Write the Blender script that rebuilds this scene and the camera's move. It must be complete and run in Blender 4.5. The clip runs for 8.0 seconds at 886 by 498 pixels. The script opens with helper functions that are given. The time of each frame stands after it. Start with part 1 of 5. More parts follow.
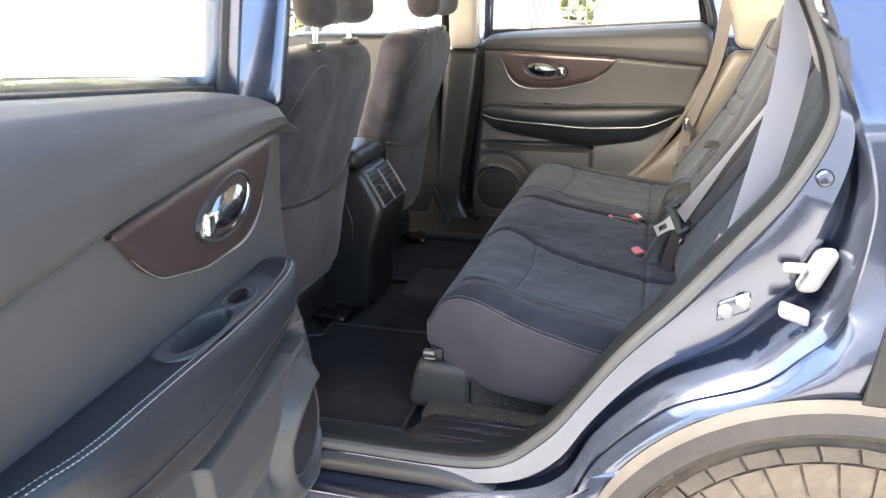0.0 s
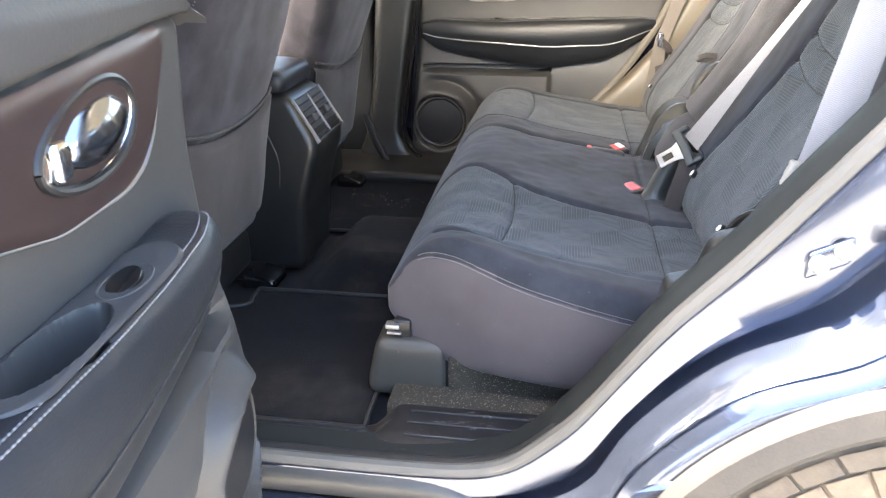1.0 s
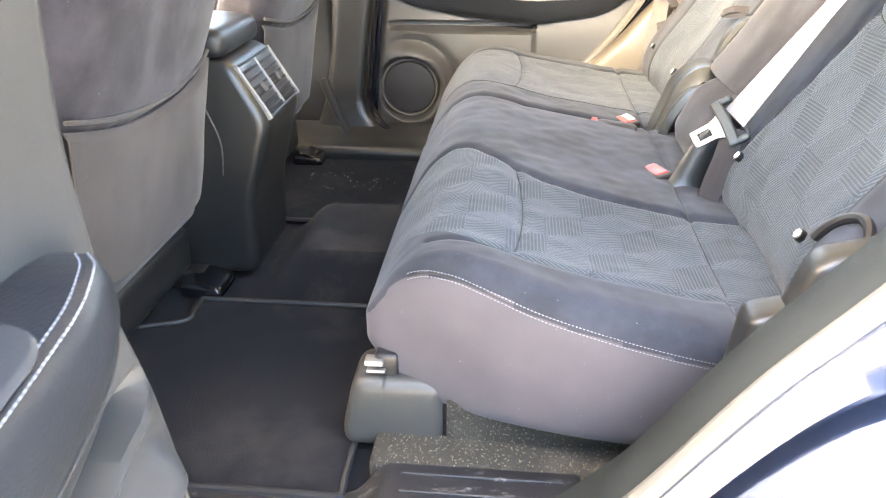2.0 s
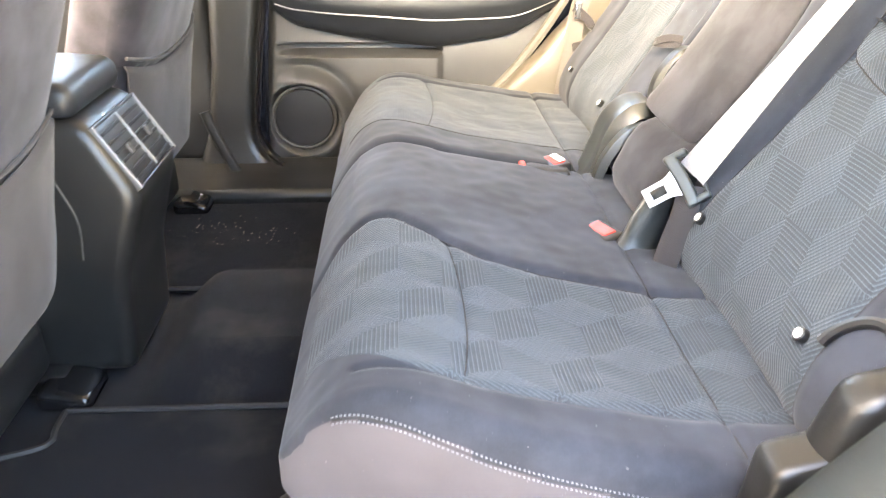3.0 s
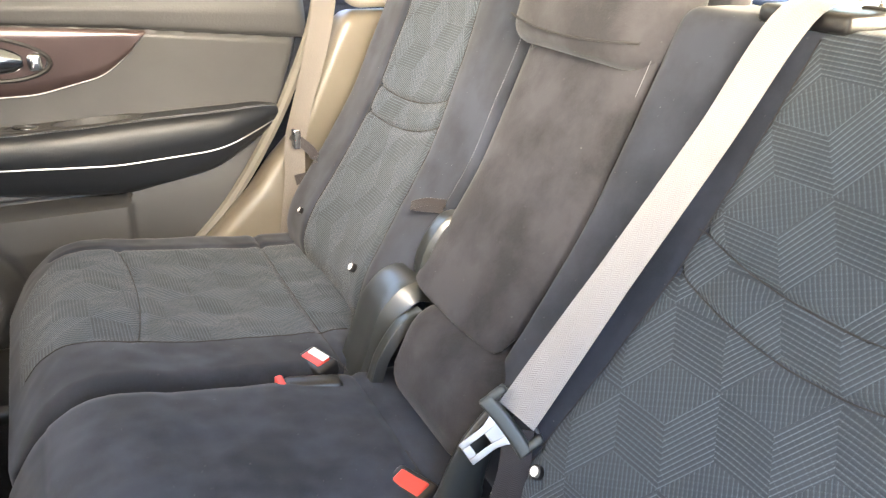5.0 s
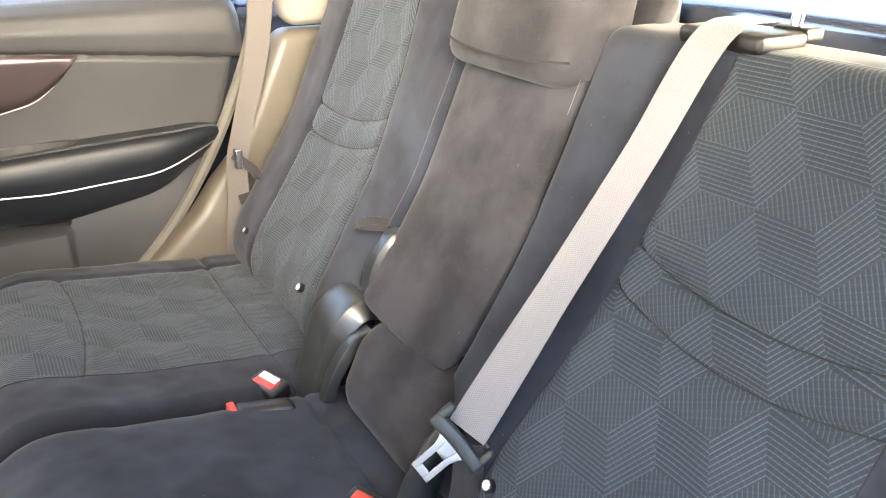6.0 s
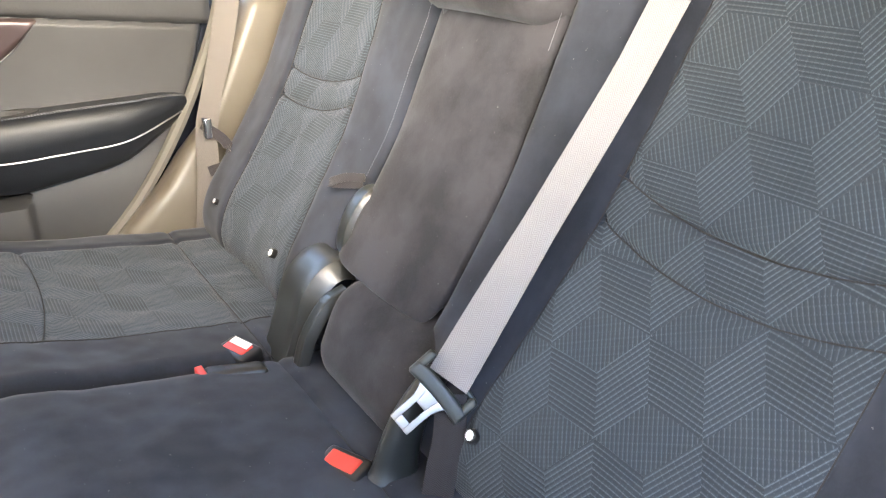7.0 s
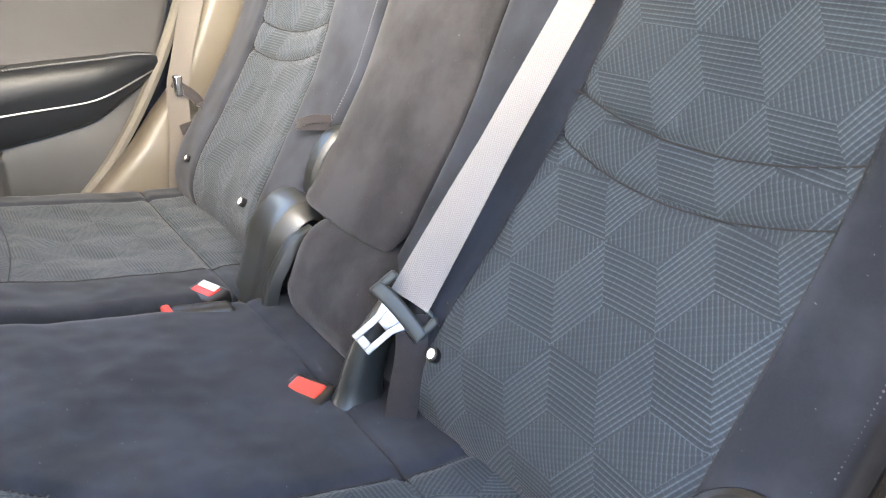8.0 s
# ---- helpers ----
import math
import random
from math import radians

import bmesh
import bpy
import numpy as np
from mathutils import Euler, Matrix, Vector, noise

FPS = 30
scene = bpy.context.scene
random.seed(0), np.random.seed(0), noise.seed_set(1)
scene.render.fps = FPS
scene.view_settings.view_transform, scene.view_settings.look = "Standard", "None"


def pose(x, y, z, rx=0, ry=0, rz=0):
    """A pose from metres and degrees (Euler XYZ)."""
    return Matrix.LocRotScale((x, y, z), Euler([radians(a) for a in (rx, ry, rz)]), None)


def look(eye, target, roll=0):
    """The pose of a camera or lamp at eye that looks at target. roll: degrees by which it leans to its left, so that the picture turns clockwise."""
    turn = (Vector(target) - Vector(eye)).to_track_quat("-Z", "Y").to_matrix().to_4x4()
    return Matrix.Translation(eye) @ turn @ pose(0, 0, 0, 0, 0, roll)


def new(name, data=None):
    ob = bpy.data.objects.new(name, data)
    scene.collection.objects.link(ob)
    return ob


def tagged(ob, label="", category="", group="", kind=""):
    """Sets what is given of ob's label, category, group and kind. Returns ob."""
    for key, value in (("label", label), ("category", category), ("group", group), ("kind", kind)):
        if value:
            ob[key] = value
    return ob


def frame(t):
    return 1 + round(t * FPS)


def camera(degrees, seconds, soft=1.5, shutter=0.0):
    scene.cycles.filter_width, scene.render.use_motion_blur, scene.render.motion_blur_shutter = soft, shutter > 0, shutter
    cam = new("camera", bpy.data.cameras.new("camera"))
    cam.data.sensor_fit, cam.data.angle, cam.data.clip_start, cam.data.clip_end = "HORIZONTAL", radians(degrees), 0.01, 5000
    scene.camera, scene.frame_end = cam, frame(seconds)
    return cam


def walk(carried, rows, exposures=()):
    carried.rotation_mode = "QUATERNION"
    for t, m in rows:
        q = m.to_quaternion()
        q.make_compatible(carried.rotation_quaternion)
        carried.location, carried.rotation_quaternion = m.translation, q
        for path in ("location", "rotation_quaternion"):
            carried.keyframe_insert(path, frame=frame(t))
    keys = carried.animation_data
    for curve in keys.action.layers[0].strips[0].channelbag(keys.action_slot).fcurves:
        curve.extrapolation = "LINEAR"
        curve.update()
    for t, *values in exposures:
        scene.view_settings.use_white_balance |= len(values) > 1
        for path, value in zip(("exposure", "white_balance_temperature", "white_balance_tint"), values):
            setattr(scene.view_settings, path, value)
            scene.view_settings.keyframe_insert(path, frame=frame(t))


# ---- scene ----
cam = camera(61.0, 8.0, soft=1.1, shutter=0.35)
PATH = [
    (0, (-0.078, -1.959, 1.241), (-0.594, -0.139, 0.592), -0.9),
    (0.5, (-0.17, -1.805, 1.185), (-0.552, 0.019, 0.462), -0.9),
    (1, (-0.248, -1.649, 1.127), (-0.535, 0.163, 0.331), -0.5),
    (1.2, (-0.275, -1.585, 1.109), (-0.53, 0.225, 0.297), -0.1),
    (2.3, (-0.355, -1.308, 1.073), (-0.469, 0.473, 0.171), 0.1),
    (2.5, (-0.365, -1.265, 1.078), (-0.428, 0.521, 0.18), 0.3),
    (3, (-0.387, -1.145, 1.103), (-0.279, 0.636, 0.201), 0.7),
    (3.5, (-0.413, -1.033, 1.132), (-0.152, 0.736, 0.237), 1.2),
    (4, (-0.415, -0.903, 1.178), (0.09, 0.818, 0.292), 2.0),
    (4.5, (-0.4, -0.799, 1.207), (0.34, 0.851, 0.354), 1.8),
    (5, (-0.387, -0.773, 1.239), (0.469, 0.834, 0.411), 1.9),
    (6.3, (-0.377, -0.782, 1.267), (0.608, 0.753, 0.446), 0.8),
    (6.5, (-0.375, -0.778, 1.237), (0.621, 0.754, 0.424), 0.9),
    (7, (-0.375, -0.774, 1.186), (0.643, 0.746, 0.378), 0.8),
    (7.5, (-0.369, -0.788, 1.134), (0.666, 0.724, 0.332), 0.7),
    (8, (-0.368, -0.82, 1.112), (0.672, 0.684, 0.301), 0.5),
]
EXPOSURES = [(0, 3.55, 6700, 9), (0.7, 3.95, 6700, 9), (1.2, 4.45, 6900, 9), (2.3, 5.5, 7600, 9), (3.5, 5.5, 7600, 9), (4.5, 4.6, 7100, 9), (5.2, 4.3, 6900, 9), (6.3, 4.15, 6700, 9), (8.0, 4.35, 6500, 9)]
walk(cam, [(t, look(eye, target, roll)) for t, eye, target, roll in PATH], EXPOSURES)

# ---- world, sun ----
SUN_AZ, SUN_EL = 270.0, 63.0          # a high sun ahead of the car
world = bpy.data.worlds.new("sky")
scene.world = world
world.use_nodes = True
_n = world.node_tree.nodes
_sky = _n.new("ShaderNodeTexSky")
_sky.sky_type, _sky.sun_disc = "NISHITA", False
_sky.dust_density = 2.0
_sky.sun_elevation, _sky.sun_rotation = radians(SUN_EL), radians(SUN_AZ)
world.node_tree.links.new(_sky.outputs[0], _n["Background"].inputs[0])
_n["Background"].inputs[1].default_value = 0.125
sun_way = Vector((math.sin(radians(SUN_AZ)) * math.cos(radians(SUN_EL)), math.cos(radians(SUN_AZ)) * math.cos(radians(SUN_EL)), math.sin(radians(SUN_EL))))
_lamp = bpy.data.lights.new("sun", "SUN")
_lamp.energy, _lamp.angle, _lamp.color = 4.2, radians(0.5), (1.0, 0.90, 0.76)
sun = new("sun", _lamp)
sun.matrix_world = look(sun_way * 20, (0, 0, 0))


def fill_lamp(name, at, to, width, height, watts, color, spread=180.0):
    """Added fill: an area lamp set in an opening to brighten the cabin."""
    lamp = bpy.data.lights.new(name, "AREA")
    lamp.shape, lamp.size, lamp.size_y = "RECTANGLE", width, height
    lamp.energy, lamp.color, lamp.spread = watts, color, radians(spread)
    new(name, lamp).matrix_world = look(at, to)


# extra warm fill on top of the sky, for the dim far side
fill_lamp("windscreen_fill", (-1.80, 0.0, 1.27), (0.0, 0.0, 0.95), 1.15, 0.50, 1.7, (1.0, 0.82, 0.62))
fill_lamp("quarter_window_fill", (0.76, -0.68, 1.27), (-0.05, 0.75, 0.95), 0.60, 0.30, 3.0, (1.0, 0.84, 0.62))
fill_lamp("front_door_fill", (-1.32, -0.70, 1.26), (-0.05, 0.55, 0.88), 0.80, 0.30, 2.2, (1.0, 0.80, 0.58))
# no pane here: a narrow added beam that lifts the far door
fill_lamp("door_opening_fill", (-0.25, -0.72, 1.38), (0.05, 0.75, 1.08), 0.60, 0.14, 0.75, (1.0, 0.87, 0.70), 64.0)


# ---- materials ----
class Nodes:
    """A small helper that builds a Principled material node by node."""

    def __init__(self, name):
        self.m = bpy.data.materials.new(name)
        self.m.use_nodes = True
        self.t = self.m.node_tree
        self.p = self.t.nodes["Principled BSDF"]

    def add(self, kind, **inputs):
        n = self.t.nodes.new(kind)
        for k, v in inputs.items():
            self.put(n.inputs[int(k[1:]) if k[0] == "i" and k[1:].isdigit() else k], v)
        return n

    def put(self, socket, v):
        if isinstance(v, bpy.types.NodeSocket):
            self.t.links.new(v, socket)
        else:
            socket.default_value = v

    def math(self, op, a, b=0.0, c=0.0):
        n = self.t.nodes.new("ShaderNodeMath")
        n.operation = op
        for i, v in enumerate((a, b, c)):
            self.put(n.inputs[i], v)
        return n.outputs[0]

    def mix(self, f, a, b):
        n = self.t.nodes.new("ShaderNodeMix")
        n.data_type = "RGBA"
        self.put(n.inputs[0], f)
        self.put(n.inputs[6], a if isinstance(a, bpy.types.NodeSocket) else (*a, 1))
        self.put(n.inputs[7], b if isinstance(b, bpy.types.NodeSocket) else (*b, 1))
        return n.outputs[2]

    def coord(self, which="Object"):
        return self.t.nodes.new("ShaderNodeTexCoord").outputs[which]

    def noise(self, scale, detail=4.0, rough=0.55, vec=None, stretch=None):
        n = self.add("ShaderNodeTexNoise", Scale=scale, Detail=detail, Roughness=rough)
        v = vec or self.coord()
        if stretch:
            mp = self.add("ShaderNodeMapping", Scale=stretch)
            self.put(mp.inputs[0], v)
            v = mp.outputs[0]
        self.put(n.inputs["Vector"], v)
        return n.outputs["Fac"]

    def ramp(self, f, lo, hi):
        n = self.add("ShaderNodeMapRange", i0=f, i1=lo, i2=hi)
        return n.outputs[0]

    def bump(self, height, dist=0.002, strength=1.0, under=None):
        n = self.add("ShaderNodeBump", Strength=strength, Distance=dist, Height=height)
        if under:
            self.put(n.inputs["Normal"], under)
        self.put(self.p.inputs["Normal"], n.outputs[0])
        return n.outputs[0]

    def set(self, **k):
        names = dict(color="Base Color", rough="Roughness", metal="Metallic", coat="Coat Weight", coat_rough="Coat Roughness",
                     sheen="Sheen Weight", spec="Specular IOR Level", sheen_rough="Sheen Roughness", trans="Transmission Weight", ior="IOR", alpha="Alpha")
        for a, v in k.items():
            s = self.p.inputs[names[a]]
            if a == "color" and isinstance(v, tuple):
                v = (*v, 1)
            self.put(s, v)
        return self


def plain(name, color, rough=0.5, metal=0.0, grain=180.0, bump=0.0006, vary=0.25, rough_vary=0.12, coat=0.0, spec=0.5):
    """A moulded or painted surface: fine grain relief, soft blotches and slightly uneven gloss."""
    k = Nodes(name)
    big = k.ramp(k.noise(5.0, 5.0), 0.3, 0.7)
    dark = tuple(c * (1 - vary) for c in color)
    k.set(color=k.mix(big, dark, color), metal=metal, coat=coat, spec=spec)
    k.set(rough=k.math("ADD", rough - rough_vary / 2, k.math("MULTIPLY", k.noise(14.0, 5.0), rough_vary)))
    if bump:
        k.bump(k.noise(grain, 3.0), bump, 0.5)
    return k.m


def suede(name, color, nap=0.9):
    """Brushed synthetic suede: blotches where the nap lies another way."""
    k = Nodes(name)
    blotch = k.ramp(k.noise(11.0, 5.0, 0.55), 0.40, 0.62)
    fine = k.noise(420.0, 2.0)
    c = k.mix(blotch, tuple(v * (1 - 0.42 * nap) for v in color), tuple(v * (1 + 0.48 * nap) for v in color))
    c = k.mix(k.math("MULTIPLY", fine, 0.3), c, tuple(v * 1.7 for v in color))
    lint = k.math("GREATER_THAN", k.noise(230.0, 2.0, 0.5), 0.762)
    c = k.mix(k.math("MULTIPLY", lint, 0.28), c, (0.30, 0.29, 0.28))
    k.set(color=c, rough=0.95, sheen=0.16, sheen_rough=0.4, spec=0.12)
    k.bump(k.math("ADD", fine, k.math("MULTIPLY", blotch, 0.6)), 0.0006, 0.5)
    return k.m


def knit_suede(name, base, thread, plain_color, side_color, cell=0.104, pitch=0.0046):
    """Seat cloth: ribbed tumbling-block weave where the attribute 'knit' is above zero, brushed suede elsewhere, a paler side cloth where it is far below."""
    k = Nodes(name)
    uv = k.t.nodes.new("ShaderNodeUVMap").outputs[0]
    split = k.add("ShaderNodeSeparateXYZ", i0=uv)
    turned = k.add("ShaderNodeCombineXYZ", i0=split.outputs[1], i1=split.outputs[0]).outputs[0]
    sc = k.add("ShaderNodeVectorMath", i0=turned, i1=(1 / cell, 1 / cell, 0))
    sc.operation = "MULTIPLY"
    p = sc.outputs[0]
    h = (0.5, 0.8660254, 0.5)

    def wrapped(v):
        w = k.t.nodes.new("ShaderNodeVectorMath")
        w.operation = "WRAP"
        k.put(w.inputs[0], v)
        k.put(w.inputs[1], h)
        k.put(w.inputs[2], tuple(-c for c in h))
        return w.outputs[0]

    sh = k.add("ShaderNodeVectorMath", i0=p, i1=h)
    a, b = wrapped(p), wrapped(sh.outputs[0])

    def xy(v):
        n = k.add("ShaderNodeSeparateXYZ", i0=v)
        return n.outputs[0], n.outputs[1]

    (ax, ay), (bx, by) = xy(a), xy(b)
    la = k.math("ADD", k.math("MULTIPLY", ax, ax), k.math("MULTIPLY", ay, ay))
    lb = k.math("ADD", k.math("MULTIPLY", bx, bx), k.math("MULTIPLY", by, by))
    first = k.math("LESS_THAN", la, lb)
    lx = k.math("ADD", bx, k.math("MULTIPLY", first, k.math("SUBTRACT", ax, bx)))
    ly = k.math("ADD", by, k.math("MULTIPLY", first, k.math("SUBTRACT", ay, by)))
    ang = k.math("ADD", k.math("ARCTAN2", ly, lx), math.pi * 7 / 6)
    sector = k.math("FLOOR", k.math("MODULO", k.math("DIVIDE", ang, math.tau / 3), 3.0))
    th = k.math("MULTIPLY", sector, math.pi / 3)
    ux, uy = xy(turned)
    run = k.math("ADD", k.math("MULTIPLY", ux, k.math("COSINE", th)), k.math("MULTIPLY", uy, k.math("SINE", th)))
    rib = k.math("MULTIPLY_ADD", k.math("SINE", k.math("MULTIPLY", run, math.tau / pitch)), 0.5, 0.5)
    cross = k.math("SUBTRACT", k.math("MULTIPLY", uy, k.math("COSINE", th)), k.math("MULTIPLY", ux, k.math("SINE", th)))
    stitch = k.math("MULTIPLY_ADD", k.math("SINE", k.math("MULTIPLY", cross, math.tau / 0.0045)), 0.15, 0.85)
    line = k.math("MULTIPLY", k.math("POWER", rib, 7.0), stitch)
    line = k.math("MULTIPLY", line, k.math("SUBTRACT", 1.0, k.math("MULTIPLY", k.math("COMPARE", sector, 1.0, 0.3), 0.25)))
    line = k.math("MULTIPLY", line, k.math("MULTIPLY_ADD", k.noise(30.0, 3.0), 0.9, 0.5))
    warp = k.math("POWER", k.math("MULTIPLY_ADD", k.math("SINE", k.math("MULTIPLY", cross, math.tau / 0.0072)), 0.5, 0.5), 16.0)
    dots = k.math("GREATER_THAN", k.math("SINE", k.math("MULTIPLY", run, math.tau / (pitch * 0.5))), -0.1)
    warp = k.math("MULTIPLY", k.math("MULTIPLY", warp, dots), k.math("MULTIPLY_ADD", k.noise(26.0, 3.0), 1.2, 0.1))
    line = k.math("ADD", k.math("MULTIPLY", line, 0.85), k.math("MULTIPLY", warp, 0.30))
    tone = k.math("MULTIPLY_ADD", sector, 0.09, 0.86)
    knit = k.mix(line, base, thread)
    mul = k.add("ShaderNodeVectorMath", i0=knit)
    mul.operation = "SCALE"
    k.put(mul.inputs["Scale"], k.math("MULTIPLY", tone, k.math("MULTIPLY_ADD", k.noise(4.0, 4.0), 0.5, 0.75)))
    blotch = k.ramp(k.noise(11.0, 5.0, 0.55), 0.40, 0.62)
    at = k.t.nodes.new("ShaderNodeAttribute")
    at.attribute_name = "knit"
    side = k.ramp(at.outputs["Fac"], -0.45, -0.55)
    soft = k.mix(blotch, tuple(v * 0.68 for v in plain_color), tuple(v * 1.45 for v in plain_color))
    soft = k.mix(side, soft, k.mix(k.ramp(k.noise(5.0, 4.0), 0.35, 0.65), tuple(v * 0.82 for v in side_color), tuple(v * 1.15 for v in side_color)))
    soft = k.mix(k.math("MULTIPLY", k.noise(420.0, 2.0), 0.25), soft, tuple(v * 1.7 for v in plain_color))
    lint = k.math("GREATER_THAN", k.noise(230.0, 2.0, 0.5), 0.762)
    soft = k.mix(k.math("MULTIPLY", lint, 0.28), soft, (0.30, 0.29, 0.28))
    mask = k.ramp(at.outputs["Fac"], -0.002, 0.002)
    k.set(color=k.mix(mask, soft, mul.outputs[0]), rough=0.88, sheen=0.12, sheen_rough=0.5, spec=0.2)
    k.bump(k.math("MULTIPLY", mask, k.math("MULTIPLY", rib, stitch)), 0.0007, 0.7)
    return k.m


def webbing(name, color):
    k = Nodes(name)
    uv = k.t.nodes.new("ShaderNodeUVMap").outputs[0]
    n = k.add("ShaderNodeSeparateXYZ", i0=uv)
    u, v = n.outputs[0], n.outputs[1]
    zig = k.math("PINGPONG", k.math("MULTIPLY", u, 1.0), 0.006)
    w = k.math("MULTIPLY_ADD", k.math("SINE", k.math("MULTIPLY", k.math("ADD", v, k.math("MULTIPLY", zig, 0.8)), math.tau / 0.0026)), 0.5, 0.5)
    k.set(color=k.mix(w, tuple(c * 0.72 for c in color), color), rough=0.62, sheen=0.3, spec=0.35)
    k.bump(w, 0.0004, 0.6)
    return k.m


def carpet(name, color, specks, amount):
    k = Nodes(name)
    f = k.noise(700.0, 2.0)
    sp = k.math("GREATER_THAN", k.noise(260.0, 3.0, 0.7), 0.78 - amount)
    dust = k.ramp(k.noise(7.0, 6.0, 0.65), 0.52, 0.80)
    c = k.mix(f, tuple(v * 0.5 for v in color), tuple(v * 1.4 for v in color))
    c = k.mix(k.math("MULTIPLY", dust, 0.12 + amount), c, specks)
    c = k.mix(k.math("MULTIPLY", sp, 0.6), c, specks)
    k.set(color=c, rough=1.0, sheen=0.04, spec=0.05)
    k.bump(f, 0.003, 0.7)
    return k.m


def car_paint(name, color, metal=0.0):
    k = Nodes(name)
    dust = k.ramp(k.noise(6.0, 7.0, 0.65), 0.45, 0.85)
    flake = k.noise(900.0, 1.0)
    c = k.mix(k.math("MULTIPLY", flake, 0.35), color, tuple(min(1, v * 2.2 + 0.01) for v in color))
    c = k.mix(k.math("MULTIPLY_ADD", dust, 0.03, 0.005), c, (0.45, 0.42, 0.38))
    k.set(color=c, metal=metal, rough=0.20, coat=1.0, coat_rough=k.math("MULTIPLY_ADD", dust, 0.10, 0.04))
    return k.m


def dusty(name, color, dust_color, amount, rough=0.8):
    """Rubber or rough plastic with dried mud on it."""
    k = Nodes(name)
    d = k.math("MULTIPLY", k.ramp(k.noise(11.0, 8.0, 0.7), 0.35 - amount * 0.3, 0.72), amount)
    k.set(color=k.mix(d, color, dust_color), rough=rough, spec=0.3)
    k.bump(k.noise(240.0, 4.0), 0.0012, 0.6)
    return k.m


def glass(name, tint, rough=0.0, film=1.5):
    k = Nodes(name)
    k.set(color=tint, trans=1.0, rough=rough, ior=1.02, spec=0.5, coat=0.55, coat_rough=0.02)
    k.p.inputs["Coat IOR"].default_value = film
    return k.m


def scuffed(name, color, scratch):
    k = Nodes(name)
    rub = k.ramp(k.noise(16.0, 8.0, 0.75, stretch=(1.2, 3.0, 1.0)), 0.58, 0.70)
    c = k.mix(k.math("MULTIPLY", rub, 0.6), color, scratch)
    k.set(color=c, rough=k.math("MULTIPLY_ADD", rub, 0.25, 0.42))
    k.bump(k.noise(300.0, 3.0), 0.0006, 0.5)
    return k.m


def paving(name):
    k = Nodes(name)
    big = k.ramp(k.noise(0.8, 8.0, 0.6), 0.3, 0.7)
    c = k.mix(big, (0.36, 0.335, 0.295), (0.46, 0.43, 0.38))
    c = k.mix(k.math("MULTIPLY", k.noise(90.0, 5.0, 0.7), 0.4), c, (0.19, 0.17, 0.14))
    k.set(color=c, rough=0.95, spec=0.2)
    k.bump(k.noise(120.0, 5.0, 0.7), 0.004, 0.7)
    return k.m


KNIT = knit_suede("seat_cloth", (0.030, 0.038, 0.047), (0.098, 0.118, 0.140), (0.0205, 0.0235, 0.032), (0.062, 0.055, 0.060))
SUEDE = suede("seat_suede", (0.033, 0.032, 0.0355))
BACKCLOTH = suede("seat_back_cloth", (0.040, 0.038, 0.040), 0.3)
BACKSUEDE = suede("seat_back_suede", (0.026, 0.025, 0.031), 0.9)
COVER = plain("hinge_cover_plastic", (0.026, 0.028, 0.027), 0.30, bump=0, spec=0.6)
SIDE_TRIM = plain("side_trim_plastic", (0.12, 0.104, 0.082), 0.40, grain=320, bump=0.0002)
PAD = plain("soft_door_top", (0.046, 0.046, 0.048), 0.50, grain=260, bump=0.0006, spec=0.32)
TRIM_DARK = plain("hard_black_trim", (0.012, 0.012, 0.012), 0.36, grain=320, bump=0.0003, rough_vary=0.08, spec=0.5)
TRIM = plain("soft_black_trim", (0.015, 0.015, 0.017), 0.40, grain=260, bump=0.0005)
TRIM_LOW = plain("hard_grey_trim", (0.050, 0.050, 0.051), 0.42, grain=320, bump=0.0003, rough_vary=0.08, spec=0.32)
ARMSKIN = plain("armrest_leatherette", (0.013, 0.015, 0.019), 0.40, grain=380, bump=0.0008, spec=0.36)
GREY = plain("grey_plastic", (0.052, 0.049, 0.044), 0.44, grain=300)
LIGHTGREY = plain("light_grey_plastic", (0.26, 0.25, 0.24), 0.5, grain=300)
BLACK = plain("black_plastic", (0.012, 0.012, 0.013), 0.35, grain=300, bump=0.0003)
HEAD = plain("tongue_plastic", (0.040, 0.047, 0.047), 0.40, grain=300)
GLOSS = plain("gloss_black", (0.008, 0.008, 0.009), 0.12, bump=0, rough_vary=0.05)
BRONZE = plain("bronze_trim", (0.070, 0.050, 0.050), 0.30, metal=0.6, bump=0)
PALEGLASS = plain("pale_windscreen", (0.09, 0.11, 0.12), 0.08, bump=0)
SILVER = plain("satin_silver", (0.46, 0.46, 0.47), 0.32, metal=0.9, bump=0)
CHROME = plain("chrome", (0.75, 0.76, 0.78), 0.10, metal=1.0, bump=0, vary=0.06, rough_vary=0.05)
SATIN = plain("satin_trim", (0.20, 0.20, 0.205), 0.42, metal=0.6, bump=0)
# chrome with the dark blue surroundings it mirrors put into its colour
TINTED_CHROME = plain("chrome_tinted_by_reflection", (0.30, 0.33, 0.38), 0.14, metal=1.0, bump=0, vary=0.06, rough_vary=0.05)
STEEL = plain("bolt_steel", (0.42, 0.41, 0.39), 0.38, metal=0.8, bump=0.0003)
OPENING = plain("opening_trim_plastic", (0.019, 0.022, 0.022), 0.55, grain=320, bump=0.0003, spec=0.15)
RUBBER = plain("seal_rubber", (0.125, 0.115, 0.100), 0.75, grain=400)
RUBBER_DARK = plain("dark_rubber", (0.018, 0.018, 0.019), 0.6)
NAVY = car_paint("navy_paint", (0.052, 0.064, 0.098), 0.8)
WHITE_PAINT = car_paint("white_paint", (0.78, 0.79, 0.80))
WHITE = plain("white_plastic", (0.78, 0.77, 0.74), 0.5)
